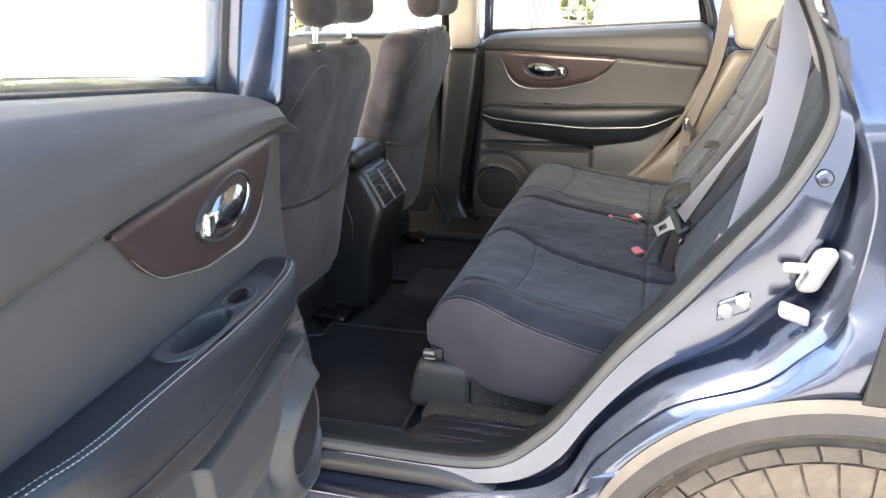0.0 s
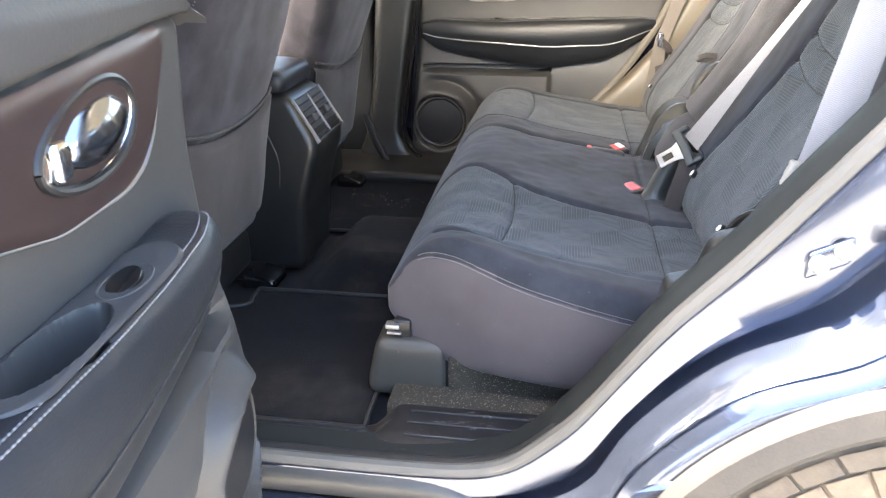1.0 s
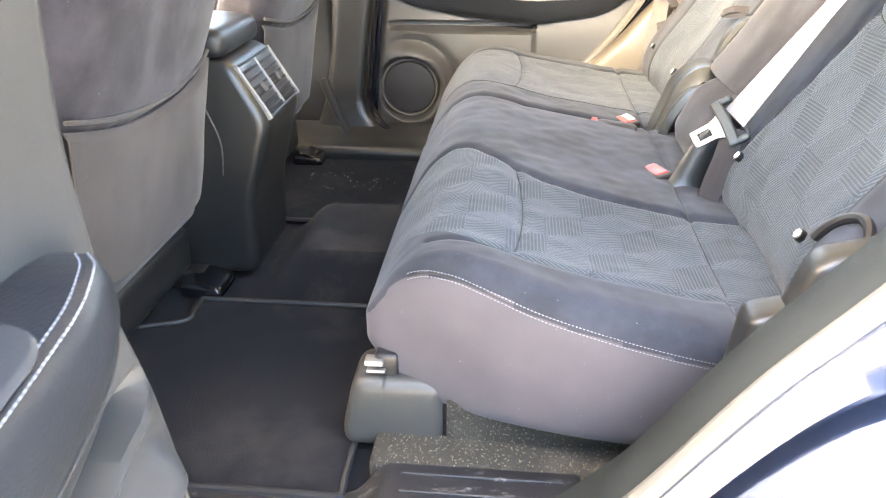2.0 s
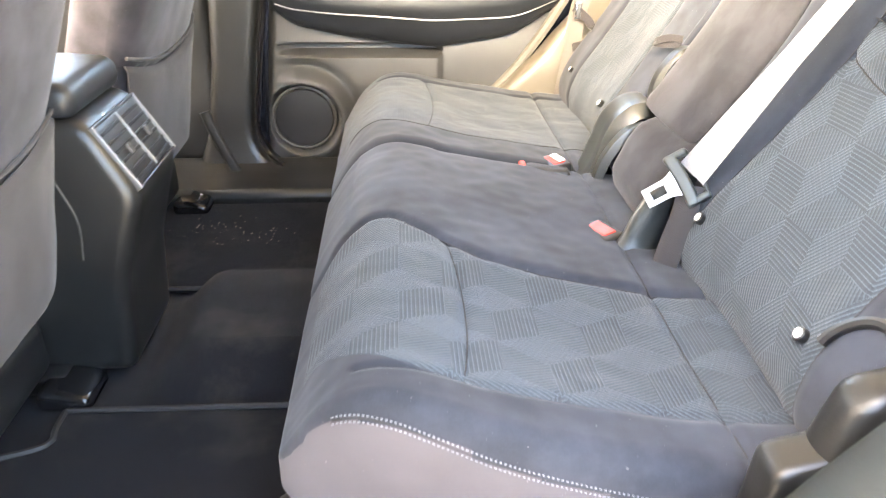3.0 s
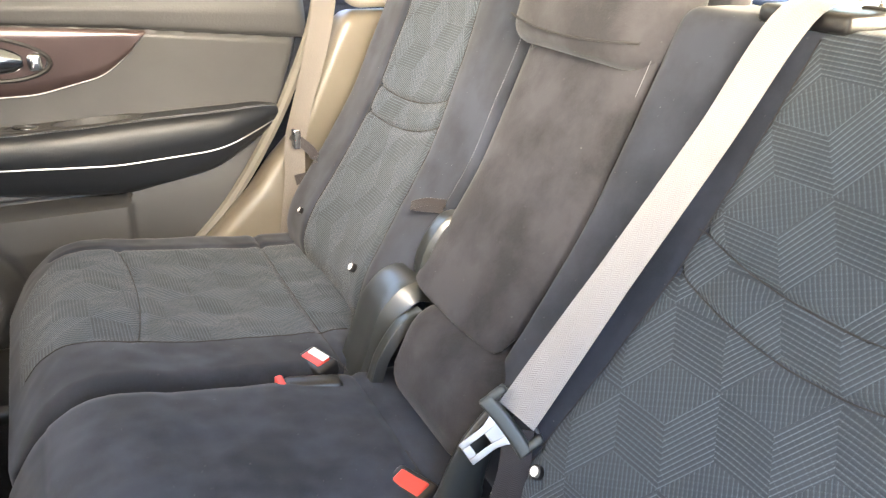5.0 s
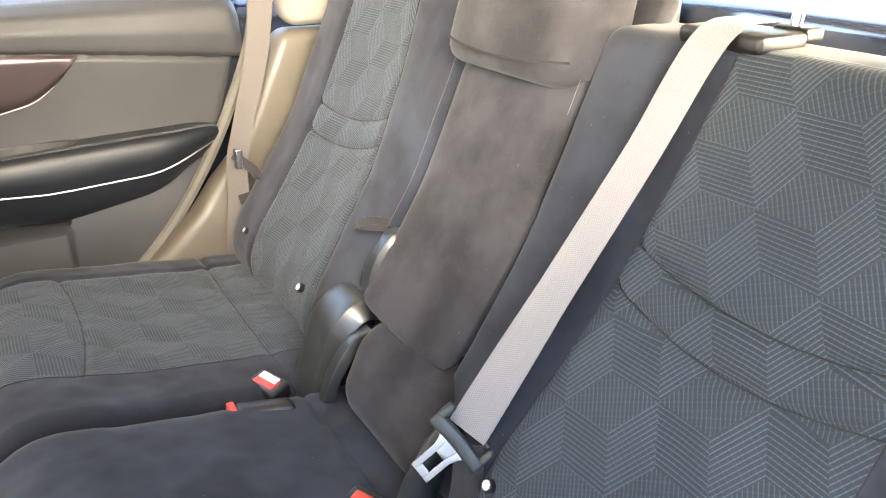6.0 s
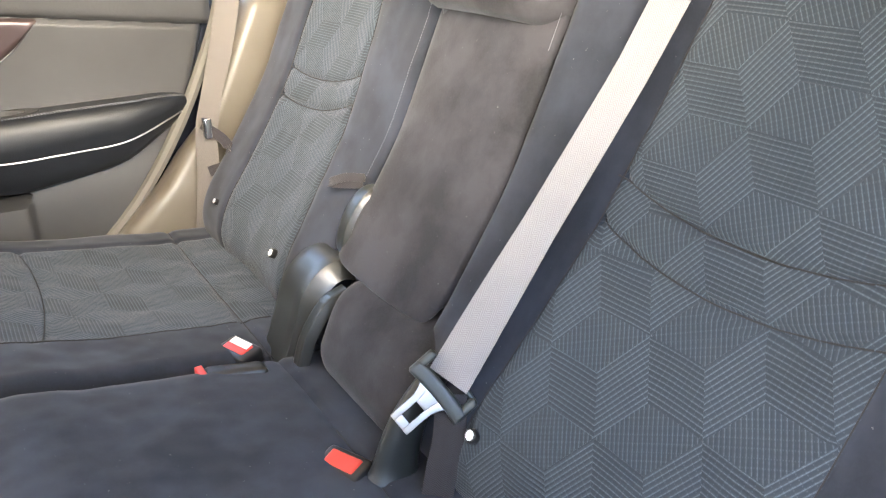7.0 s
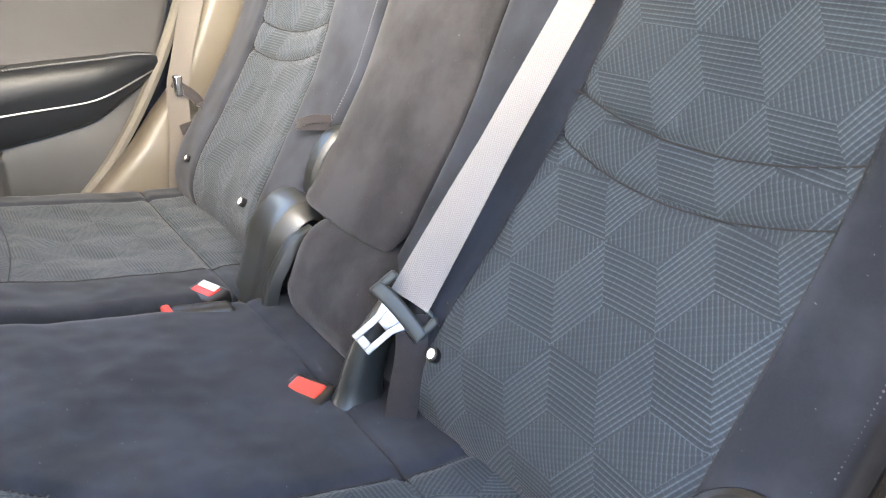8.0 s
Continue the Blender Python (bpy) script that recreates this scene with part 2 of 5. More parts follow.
RED = plain("red_plastic", (0.62, 0.045, 0.030), 0.36, bump=0, vary=0.12)
THREAD = plain("pale_thread", (0.15, 0.145, 0.165), 0.8, bump=0)
THREAD_DARK = plain("dark_thread", (0.022, 0.021, 0.022), 0.9, bump=0)
WEB = webbing("belt_webbing", (0.25, 0.24, 0.25))
THREAD_PALE = plain("white_thread", (0.17, 0.175, 0.19), 0.8, bump=0)
BOOT = plain("stalk_plastic", (0.018, 0.021, 0.021), 0.34, grain=300, bump=0.0002)
VENT = plain("vent_black", (0.010, 0.010, 0.011), 0.55, bump=0, spec=0.25)
WEB_BROWN = webbing("belt_webbing_brown", (0.13, 0.115, 0.105))
# dark pull loop's cloth, also the shade coloured into the middle belt's lower end
WEB_DARK_SHADED = webbing("webbing_dark_and_shaded", (0.020, 0.016, 0.018))
CARPET = carpet("floor_carpet", (0.015, 0.015, 0.017), (0.20, 0.17, 0.13), 0.03)
CARPET_DIRTY = carpet("dusty_carpet", (0.04, 0.037, 0.031), (0.24, 0.20, 0.15), 0.17)
MAT = carpet("mat_pile", (0.009, 0.009, 0.011), (0.20, 0.18, 0.15), 0.0)
KICK = scuffed("kick_plate", (0.011, 0.011, 0.013), (0.33, 0.32, 0.31))
LINER = plain("beige_headliner", (0.72, 0.66, 0.55), 0.95, grain=500, bump=0.0008)
PILLAR = plain("beige_pillar_trim", (0.34, 0.312, 0.27), 0.5)
CLAD = dusty("wheel_arch_cladding", (0.032, 0.030, 0.029), (0.12, 0.105, 0.085), 0.22)
TYRE = dusty("dusty_tyre", (0.035, 0.033, 0.031), (0.27, 0.205, 0.14), 0.85)
DOOR_GLASS = glass("front_door_glass", (0.22, 0.26, 0.24), 0.0, 2.5)
GLASS = glass("window_glass", (0.93, 0.97, 0.95))
GROUND = paving("paving")
LEAF = plain("hedge_leaf", (0.09, 0.10, 0.035), 0.6, bump=0, vary=0.5)
FENCE = plain("yellow_fence", (0.55, 0.42, 0.10), 0.6)


# ---- mesh helpers ----
def part(name, bm, material, parent=None, label="", smooth=35.0):
    """Links a bmesh as one mesh object, under a thing or a part."""
    me = bpy.data.meshes.new(name)
    bmesh.ops.recalc_face_normals(bm, faces=bm.faces[:])
    bm.to_mesh(me)
    bm.free()
    for m in (material if isinstance(material, (list, tuple)) else [material]):
        me.materials.append(m)
    me.polygons.foreach_set("use_smooth", [True] * len(me.polygons))
    me.set_sharp_from_angle(angle=radians(smooth))
    ob = new(name, me)
    if parent is not None:
        ob.parent = parent
        ob.matrix_parent_inverse = PLACE[parent.name].inverted()
    PLACE[ob.name] = Matrix.Identity(4) if parent is None else PLACE[parent.name]
    if parent is not None:
        ob.matrix_parent_inverse = Matrix.Identity(4) if parent.type == "MESH" else PLACE[parent.name].inverted()
    return tagged(ob, label) if label else ob


PLACE = {}


def thing(name, at, label, category, group="", kind=""):
    """An Empty at the base of a thing; its parts are built in world metres."""
    ob = new(name)
    ob.empty_display_size = 0.05
    ob.location = at
    PLACE[ob.name] = Matrix.Translation(at)
    return tagged(ob, label, category, group, kind)


def alone(name, bm, material, label, category, group="", kind="", smooth=35.0):
    return tagged(part(name, bm, material, None, "", smooth), label, category, group, kind)


def steps(a, b, n, r):
    """Parameters from a to b, dense in the rounded ends."""
    mid = [a + r + (b - a - 2 * r) * i / n for i in range(n + 1)]
    end = [a + r * (1 - math.cos(i * math.pi / 8)) for i in range(4)]
    return end + mid + [a + b - e for e in reversed(end)]


def rbox(x0, x1, y0, y1, z0, z1, r=0.02, n=(4, 4, 4), fn=None, attr=None, uv=None, bm=None):
    """A box with round edges, its faces cut into n cells, then bent by fn(x, y, z). uv and attr are taken before bending."""
    r = min(r, (x1 - x0) / 2.02, (y1 - y0) / 2.02, (z1 - z0) / 2.02)
    fresh = bm is None
    bm = bm or bmesh.new()
    lo, hi = (x0, y0, z0), (x1, y1, z1)
    ax = [steps(lo[i], hi[i], n[i], r) for i in range(3)]
    at = bm.verts.layers.float.new("knit") if attr else None
    uvl = bm.loops.layers.uv.new("UVMap") if uv else None
    made, src = {}, {}

    def vert(p):
        key = tuple(round(c, 6) for c in p)
        if key in made:
            return made[key]
        c = [min(max(p[i], lo[i] + r), hi[i] - r) for i in range(3)]
        d = Vector([p[i] - c[i] for i in range(3)])
        q = Vector(c) + (d.normalized() * r if d.length > 1e-9 else d)
        v = bm.verts.new(fn(*q) if fn else q)
        if attr:
            v[at] = attr(*q)
        made[key] = v
        src[v] = q
        return v

    for axis in range(3):
        o1, o2 = [i for i in range(3) if i != axis]
        for side in (lo[axis], hi[axis]):
            for i in range(len(ax[o1]) - 1):
                for j in range(len(ax[o2]) - 1):
                    vs = []
                    for a, b in ((i, j), (i + 1, j), (i + 1, j + 1), (i, j + 1)):
                        p = [0, 0, 0]
                        p[axis], p[o1], p[o2] = side, ax[o1][a], ax[o2][b]
                        vs.append(vert(p))
                    try:
                        f = bm.faces.new(vs)
                    except ValueError:
                        continue
                    if uv:
                        for l in f.loops:
                            l[uvl].uv = uv(*src[l.vert])
    return bm


def sheet(rows, thick=0.0, bm=None, closed=False, uv=None):
    """A surface over rows of points, given some thickness along z-normal by solidify."""
    bm = bm or bmesh.new()
    vs = [[bm.verts.new(p) for p in row] for row in rows]
    uvl = bm.loops.layers.uv.new("UVMap") if uv else None
    for i in range(len(vs) - 1):
        m = len(vs[i])
        for j in range(m if closed else m - 1):
            k = (j + 1) % m
            f = bm.faces.new((vs[i][j], vs[i][k], vs[i + 1][k], vs[i + 1][j]))
            if uv:
                for l, (a, b) in zip(f.loops, ((i, j), (i, j + 1), (i + 1, j + 1), (i + 1, j))):
                    l[uvl].uv = uv(a, b)
    if thick:
        bmesh.ops.recalc_face_normals(bm, faces=bm.faces[:])
        bmesh.ops.solidify(bm, geom=bm.faces[:], thickness=thick)
    return bm


def frame_axes(pts, i, up):
    t = (pts[min(i + 1, len(pts) - 1)] - pts[max(i - 1, 0)]).normalized()
    a = t.cross(up)
    a = a.normalized() if a.length > 1e-5 else Vector((1, 0, 0))
    return t, a, a.cross(t).normalized()


def smooth_line(pts, n):
    """n + 1 points on a Catmull-Rom curve through pts, even in length."""
    p = [Vector(q) for q in pts]
    p = [p[0] * 2 - p[1]] + p + [p[-1] * 2 - p[-2]]
    fine = []
    for i in range(1, len(p) - 2):
        for j in range(16):
            t = j / 16
            fine.append(0.5 * (2 * p[i] + (p[i + 1] - p[i - 1]) * t + (2 * p[i - 1] - 5 * p[i] + 4 * p[i + 1] - p[i + 2]) * t * t + (3 * p[i] - p[i - 1] - 3 * p[i + 1] + p[i + 2]) * t ** 3))
    fine.append(p[-2])
    run = [0.0]
    for a, b in zip(fine, fine[1:]):
        run.append(run[-1] + (b - a).length)
    out, j = [], 0
    for i in range(n + 1):
        d = run[-1] * i / n
        while j < len(run) - 2 and run[j + 1] < d:
            j += 1
        f = (d - run[j]) / max(run[j + 1] - run[j], 1e-9)
        out.append(fine[j].lerp(fine[j + 1], min(max(f, 0), 1)))
    return out


def tube(pts, radius, sides=10, n=24, up=(0, 0, 1), squash=1.0, bm=None, raw=False, caps=True):
    """A round or flattened bar along pts. radius: a number or a function of 0..1."""
    bm = bm or bmesh.new()
    line = [Vector(p) for p in pts] if raw else smooth_line(pts, n)
    up = Vector(up)
    rings = []
    for i, p in enumerate(line):
        _, a, b = frame_axes(line, i, up)
        rad = radius(i / (len(line) - 1)) if callable(radius) else radius
        rings.append([bm.verts.new(p + a * rad * math.cos(k * math.tau / sides) + b * rad * squash * math.sin(k * math.tau / sides)) for k in range(sides)])
    for r0, r1 in zip(rings, rings[1:]):
        for k in range(sides):
            bm.faces.new((r0[k], r0[(k + 1) % sides], r1[(k + 1) % sides], r1[k]))
    if caps:
        bm.faces.new(rings[0][::-1])
        bm.faces.new(rings[-1])
    return bm


def ribbon(pts, width, across, n=40, thick=0.0013, bm=None):
    """A woven strap along pts; across: the strap's width direction at each end (blended) or one direction."""
    bm = bm or bmesh.new()
    line = smooth_line(pts, n)
    acr = [Vector(a) for a in (across if isinstance(across[0], (tuple, list)) else [across, across])]
    uvl = bm.loops.layers.uv.new("UVMap")
    rows, run = [], 0.0
    for i, p in enumerate(line):
        t = frame_axes(line, i, Vector((0.1, 0.2, 1)))[0]
        f = i / n * (len(acr) - 1)
        k = min(int(f), len(acr) - 2)
        w = acr[k].lerp(acr[k + 1], f - k)
        w = (w - t * w.dot(t)).normalized()
        nn = t.cross(w).normalized()
        if i:
            run += (p - line[i - 1]).length
        ring = []
        for s, e in ((-1, 0.35), (-0.94, 1), (0.94, 1), (1, 0.35), (1, -0.35), (0.94, -1), (-0.94, -1), (-1, -0.35)):
            ring.append((bm.verts.new(p + w * s * width / 2 + nn * e * thick / 2), (s * width / 2 + 0.05, run)))
        rows.append(ring)
    for r0, r1 in zip(rows, rows[1:]):
        for k in range(8):
            q = (r0[k], r0[(k + 1) % 8], r1[(k + 1) % 8], r1[k])
            f = bm.faces.new([v for v, _ in q])
            for l, (_, c) in zip(f.loops, q):
                l[uvl].uv = c
    bm.faces.new([v for v, _ in rows[0]][::-1])
    bm.faces.new([v for v, _ in rows[-1]])
    return bm


def lathe(profile, at, axis, sides=32, bm=None):
    """Turns (radius, height) pairs round an axis through at."""
    bm = bm or bmesh.new()
    q = Vector(axis).normalized().to_track_quat("Z", "Y")
    rings = []
    for r, h in profile:
        rings.append([bm.verts.new(Vector(at) + q @ Vector((r * math.cos(k * math.tau / sides), r * math.sin(k * math.tau / sides), h))) for k in range(sides)])
    for r0, r1 in zip(rings, rings[1:]):
        for k in range(sides):
            bm.faces.new((r0[k], r0[(k + 1) % sides], r1[(k + 1) % sides], r1[k]))
    bm.faces.new(rings[0][::-1])
    bm.faces.new(rings[-1])
    return bm


def moved(bm, m):
    bm.transform(m)
    return bm


def lerp_table(table, v):
    """Linear look-up in a short table of (key, value)."""
    if v <= table[0][0]:
        return table[0][1]
    for (a, fa), (b, fb) in zip(table, table[1:]):
        if v <= b:
            return fa + (fb - fa) * (v - a) / (b - a)
    return table[-1][1]


def ease(table, v):
    """Smooth look-up: the linear one averaged over a short span."""
    w = (table[-1][0] - table[0][0]) * 0.04
    return sum(lerp_table(table, v + w * k) for k in (-1, -0.5, 0, 0.5, 1)) / 5


def dash(line, every, size, up, thick=0.0011, bm=None):
    """Stitches: short raised threads along a line of points."""
    bm = bm or bmesh.new()
    for i in range(0, len(line) - 1, every):
        a, b = line[i], line[i + 1]
        d = (b - a)
        if d.length < 1e-6:
            continue
        tube([a, (a + b) / 2 + Vector(up) * thick * 0.6, b], thick, 5, 2, up, bm=bm)
    return bm

# ---- ground and surroundings ----
GZ = -0.09
_bm = bmesh.new()
bmesh.ops.create_grid(_bm, x_segments=40, y_segments=40, size=300)
for v in _bm.verts:
    v.co.z = GZ
alone("ground", _bm, GROUND, "dusty grey asphalt car park ground", "ground", kind="structure")


def parked_car(name, at, turn, label):
    """A white parked hatchback: body, glasshouse, windows, mirrors, wheels."""
    m = Matrix.Translation(at) @ Matrix.Rotation(radians(turn), 4, "Z")
    car = thing(name, at, label, "car", "parked cars beyond")

    def body(x, y, z):
        k = min(max((z - 0.2) / 0.8, 0), 1)
        nose = 1 - 0.05 * k * abs(x / 2.1) ** 3
        drop = 0.16 * max(0, (-x - 0.9) / 1.2) ** 1.5 * k
        return Vector((x * nose, y * (1 - 0.06 * abs(x / 2.1) ** 4), z - drop))

    part("body", moved(rbox(-2.1, 2.1, -0.88, 0.88, 0.2, 1.0, 0.14, (14, 8, 5), body), m), WHITE_PAINT, car)

    def house(x, y, z):
        k = (z - 0.95) / 0.55
        return Vector((x * (1 - 0.28 * k) + 0.25 * k * (1 if x < 0 else 0), y * (1 - 0.16 * k), z))

    part("roof", moved(rbox(-0.55, 1.75, -0.72, 0.72, 1.42, 1.50, 0.04, (8, 6, 1)), m), WHITE_PAINT, car)
    part("cabin", moved(rbox(-0.95, 1.80, -0.80, 0.80, 0.95, 1.44, 0.06, (8, 6, 4), house), m), PALEGLASS, car, "pale reflecting windows of the cabin")
    for sx in (-0.93, 0.05, 1.05):
        for sy in (-1, 1):
            part("pillar", moved(tube([(sx, sy * 0.82, 0.95), (sx + (0.5 if sx < 0 else 0.05), sy * 0.70, 1.46)], 0.045, 8, 4), m), WHITE_PAINT, car)
    for sy in (-1, 1):
        mir = part("mirror", moved(rbox(-0.72, -0.60, sy * 0.98 - 0.11, sy * 0.98 + 0.11, 0.96, 1.10, 0.05, (3, 3, 3)), m), WHITE_PAINT if sy < 0 else BLACK, car)
    for sx in (-1.3, 1.3):
        for sy in (-1, 1):
            part("wheel", moved(lathe([(0.10, -0.1), (0.26, -0.1), (0.31, -0.07), (0.31, 0.07), (0.26, 0.1), (0.20, 0.08), (0.10, 0.1)], (sx, sy * 0.80, 0.31 ), (0, 1, 0), 28), m), RUBBER_DARK, car)
        for sy in (-1, 1):
            part("headlamp", moved(rbox(sx * 1.52 - 0.06, sx * 1.52 + 0.06, sy * 0.62 - 0.18, sy * 0.62 + 0.18, 0.62, 0.76, 0.05, (2, 3, 2)), m), SILVER, car)
    return car


parked_car("parked_car", (0.27, 4.6, GZ), 90, "white parked car with a dark mirror beside the fence")
parked_car("parked_car", (-1.86, 4.7, GZ), 90, "white parked car with a light mirror")
parked_car("parked_car", (-0.6, -4.6, GZ), 0, "white car parked alongside on the open side")

fence = thing("fence", (0, 8.0, GZ), "yellow wire mesh fence behind the parked cars", "fence")
_post = rbox(-0.03, 0.03, 7.97, 8.03, GZ, 1.9, 0.01, (1, 1, 3))
_me = part("post", _post, FENCE, fence)
for i in range(-6, 5):
    if i:
        ob = new("post", _me.data)
        ob.parent, ob.matrix_parent_inverse = fence, Matrix.Translation((0, 0, 0)) @ PLACE[fence.name].inverted()
        ob.location = (i * 1.6, 0, 0)
_wire = rbox(-0.006, 0.006, 7.99, 8.002, GZ + 0.02, 1.88, 0.003, (1, 1, 1))
_w0 = part("wire", _wire, FENCE, fence)
for i in range(-80, 66):
    if i:
        ob = new("wire", _w0.data)
        ob.parent, ob.matrix_parent_inverse = fence, PLACE[fence.name].inverted()
        ob.location = (i * 0.11, 0, 0)
_rail = bmesh.new()
for k in range(12):
    rbox(-9.6, 7.4, 8.003, 8.013, 0.05 + k * 0.16, 0.062 + k * 0.16, 0.003, (1, 1, 1), bm=_rail)
part("rail_wire", _rail, FENCE, fence)

# a hedge beyond the fence
rng = random.Random(4)


def hedge(name, x0, x1, y, depth, height, label):
    bm = bmesh.new()
    for _ in range(5200):
        x, u = rng.uniform(x0, x1), rng.uniform(-1, 1)
        z = rng.random() ** 0.8 * height * (0.8 + 0.4 * noise.noise((x * 0.7, y, 0)))
        c = Vector((x, y + u * depth * (1 - 0.4 * z / height), GZ + z))
        d = Vector((rng.gauss(0, 1), rng.gauss(0, 1), rng.gauss(0, 1))).normalized()
        e = d.orthogonal().normalized()
        f = d.cross(e)
        s = rng.uniform(0.06, 0.14)
        bm.faces.new([bm.verts.new(c + e * s), bm.verts.new(c + f * s * 0.5), bm.verts.new(c - e * s), bm.verts.new(c - f * s * 0.5)])
    alone(name, bm, LEAF, label, "hedge", kind="stuff")


hedge("hedge", -14, 10, 9.2, 0.6, 2.2, "green hedge behind the fence")


# ---- the car's shell ----
def floor_z(x, y):
    t = abs(y + 0.05)
    hump = 0.085 * (1 - min(max((t - 0.10) / 0.09, 0), 1)) ** 1.0
    rise = min(max((x + 0.81) / 0.11, 0), 1)
    hump = 0.085 * (0.5 - 0.5 * math.cos(math.pi * hump / 0.085)) * (0.05 + 0.95 * rise * rise * (3 - 2 * rise))
    up = 0.09 * min(max((x + 0.44) / 0.06, 0), 1) * min(max((y + 0.62) / 0.02, 0), 1)
    return 0.375 + max(hump, up)


_rows = [[(x, y, floor_z(x, y)) for y in [-0.78 + 0.02 * j for j in range(78)]] for x in [-2.2 + 0.05 * i for i in range(28)] + [-0.80 + 0.02 * i for i in range(42)]]
alone("floor", sheet(_rows, 0.012), CARPET, "black carpeted car floor with a low tunnel", "floor", kind="structure")

alone("ceiling", rbox(-1.5, 1.3, -0.60, 0.60, 1.50, 1.53, 0.012, (6, 5, 1), lambda x, y, z: Vector((x, y, z - 0.05 * (y / 0.6) ** 2 - 0.05 * max(0, (abs(x + 0.1) - 0.8)) ** 2))), LINER, "beige cloth headliner", "ceiling", kind="structure")
alone("roof", rbox(-1.55, 1.45, -0.74, 0.74, 1.54, 1.585, 0.02, (6, 5, 1), lambda x, y, z: Vector((x, y, z - 0.05 * (y / 0.74) ** 2 - 0.06 * max(0, (abs(x + 0.1) - 0.8)) ** 2))), NAVY, "dark navy car roof", "roof", kind="structure")

# unseen rails, set out past the pillars so they shade seals and cabin
for sy, lab in ((-1, "near"), (1, "far")):
    alone("roof_rail", tube([(-2.35, sy * 0.78, 1.02), (-1.75, sy * 0.69, 1.38), (-1.3, sy * 0.755, 1.50), (-0.3, sy * 0.766, 1.535), (0.6, sy * 0.766, 1.52), (1.30, sy * 0.72, 1.42)], 0.056, 12, 40), NAVY, "dark navy roof rail, widened to shade the door openings", "roof rail", kind="structure")
    alone("door_header_trim", tube([(-1.6, sy * 0.60, 1.42), (-0.3, sy * 0.59, 1.47), (0.9, sy * 0.60, 1.44)], 0.03, 10, 30), LINER, "beige trim along the roof edge", "trim", kind="structure")

# far B pillar: dark below, beige above the belt
def pillar_bend(x, y, z):
    u = (x + 0.83) / 0.125
    front = ease([(0.36, -0.92), (0.50, -0.87), (0.66, -0.845), (1.05, -0.82)], z)
    rear = ease([(0.36, -0.60), (0.40, -0.640), (0.425, -0.705), (0.46, -0.742), (0.52, -0.755), (0.66, -0.738), (0.965, -0.692), (1.05, -0.686)], z)
    return Vector((front + (rear - front) * u, y - 0.02 * (1.04 - z) - 0.05 * max(0, (0.52 - z) / 0.16) ** 2, z))


alone("pillar_far", rbox(-0.83, -0.705, 0.705, 0.80, 0.36, 1.045, 0.025, (8, 3, 40), pillar_bend), TRIM_DARK, "dark grey plastic lower door pillar trim", "pillar trim", kind="structure")
alone("pillar_seal", tube([pillar_bend(-0.700, 0.700, z) + Vector((0.006, 0, 0)) for z in [1.04 - 0.01 * k for k in range(63)]] + [Vector((-0.52, 0.665, 0.41)), Vector((-0.36, 0.66, 0.41))], 0.0075, 8, 90), GLOSS, "glossy black seal at the door pillar", "door seal", kind="structure")
alone("belt_trim", tube([(-0.862, 0.662, 0.570), (-0.835, 0.655, 0.50), (-0.783, 0.645, 0.392)], 0.013, 8, 14, (0, 1, 0), 0.5), BLACK, "black plastic cover of the front belt's lower end", "belt trim", kind="structure")
alone("pillar_far_upper", rbox(-0.80, -0.70, 0.69, 0.78, 1.047, 1.52, 0.025, (2, 2, 8), lambda x, y, z: Vector((x + 0.06 * (z - 1.05), y - 0.20 * (z - 1.05), z))), PILLAR, "beige upper door pillar trim", "pillar trim", kind="structure")
alone("pillar_near", rbox(-0.90, -0.800, -0.855, -0.72, 0.36, 1.06, 0.02, (3, 3, 8)), NAVY, "navy painted lower door pillar", "pillar", kind="structure")
alone("pillar_near_upper", rbox(-0.87, -0.672, -0.84, -0.805, 1.063, 1.52, 0.02, (2, 2, 8), lambda x, y, z: Vector((x + 0.05 * (z - 1.05), y + 0.22 * (z - 1.05), z))), NAVY, "navy painted upper door pillar", "pillar", kind="structure")
alone("pillar_near_trim", rbox(-0.885, -0.815, -0.698, -0.64, 0.42, 1.50, 0.02, (2, 2, 8), lambda x, y, z: Vector((x + 0.05 * (z - 1.05), y + 0.20 * max(0, z - 1.05), z))), PILLAR, "beige pillar trim with belt", "pillar trim", kind="structure")
# far body side behind the doors
alone("body_side_far", rbox(-2.3, 1.4, 0.83, 0.91, 0.10, 1.09, 0.05, (10, 1, 5)), NAVY, "dark navy far body side", "body side", kind="structure")
alone("far_front_door_trim", rbox(-2.1, -0.845, 0.75, 0.83, 0.40, 1.10, 0.03, (10, 2, 6), lambda x, y, z: Vector((x, y - 0.03 * math.exp(-((z - 0.86) / 0.04) ** 2), z))), TRIM_DARK, "dark front door panel with armrest", "door panel", kind="structure")
alone("far_sill_trim", rbox(-1.6, -0.30, 0.520, 0.72, 0.33, 0.420, 0.02, (12, 3, 2), lambda x, y, z: Vector((x, y, z + 0.02 * max(0, (y - 0.62) / 0.1)))), TRIM_DARK, "dark grey plastic far door sill trim", "sill trim", kind="structure")
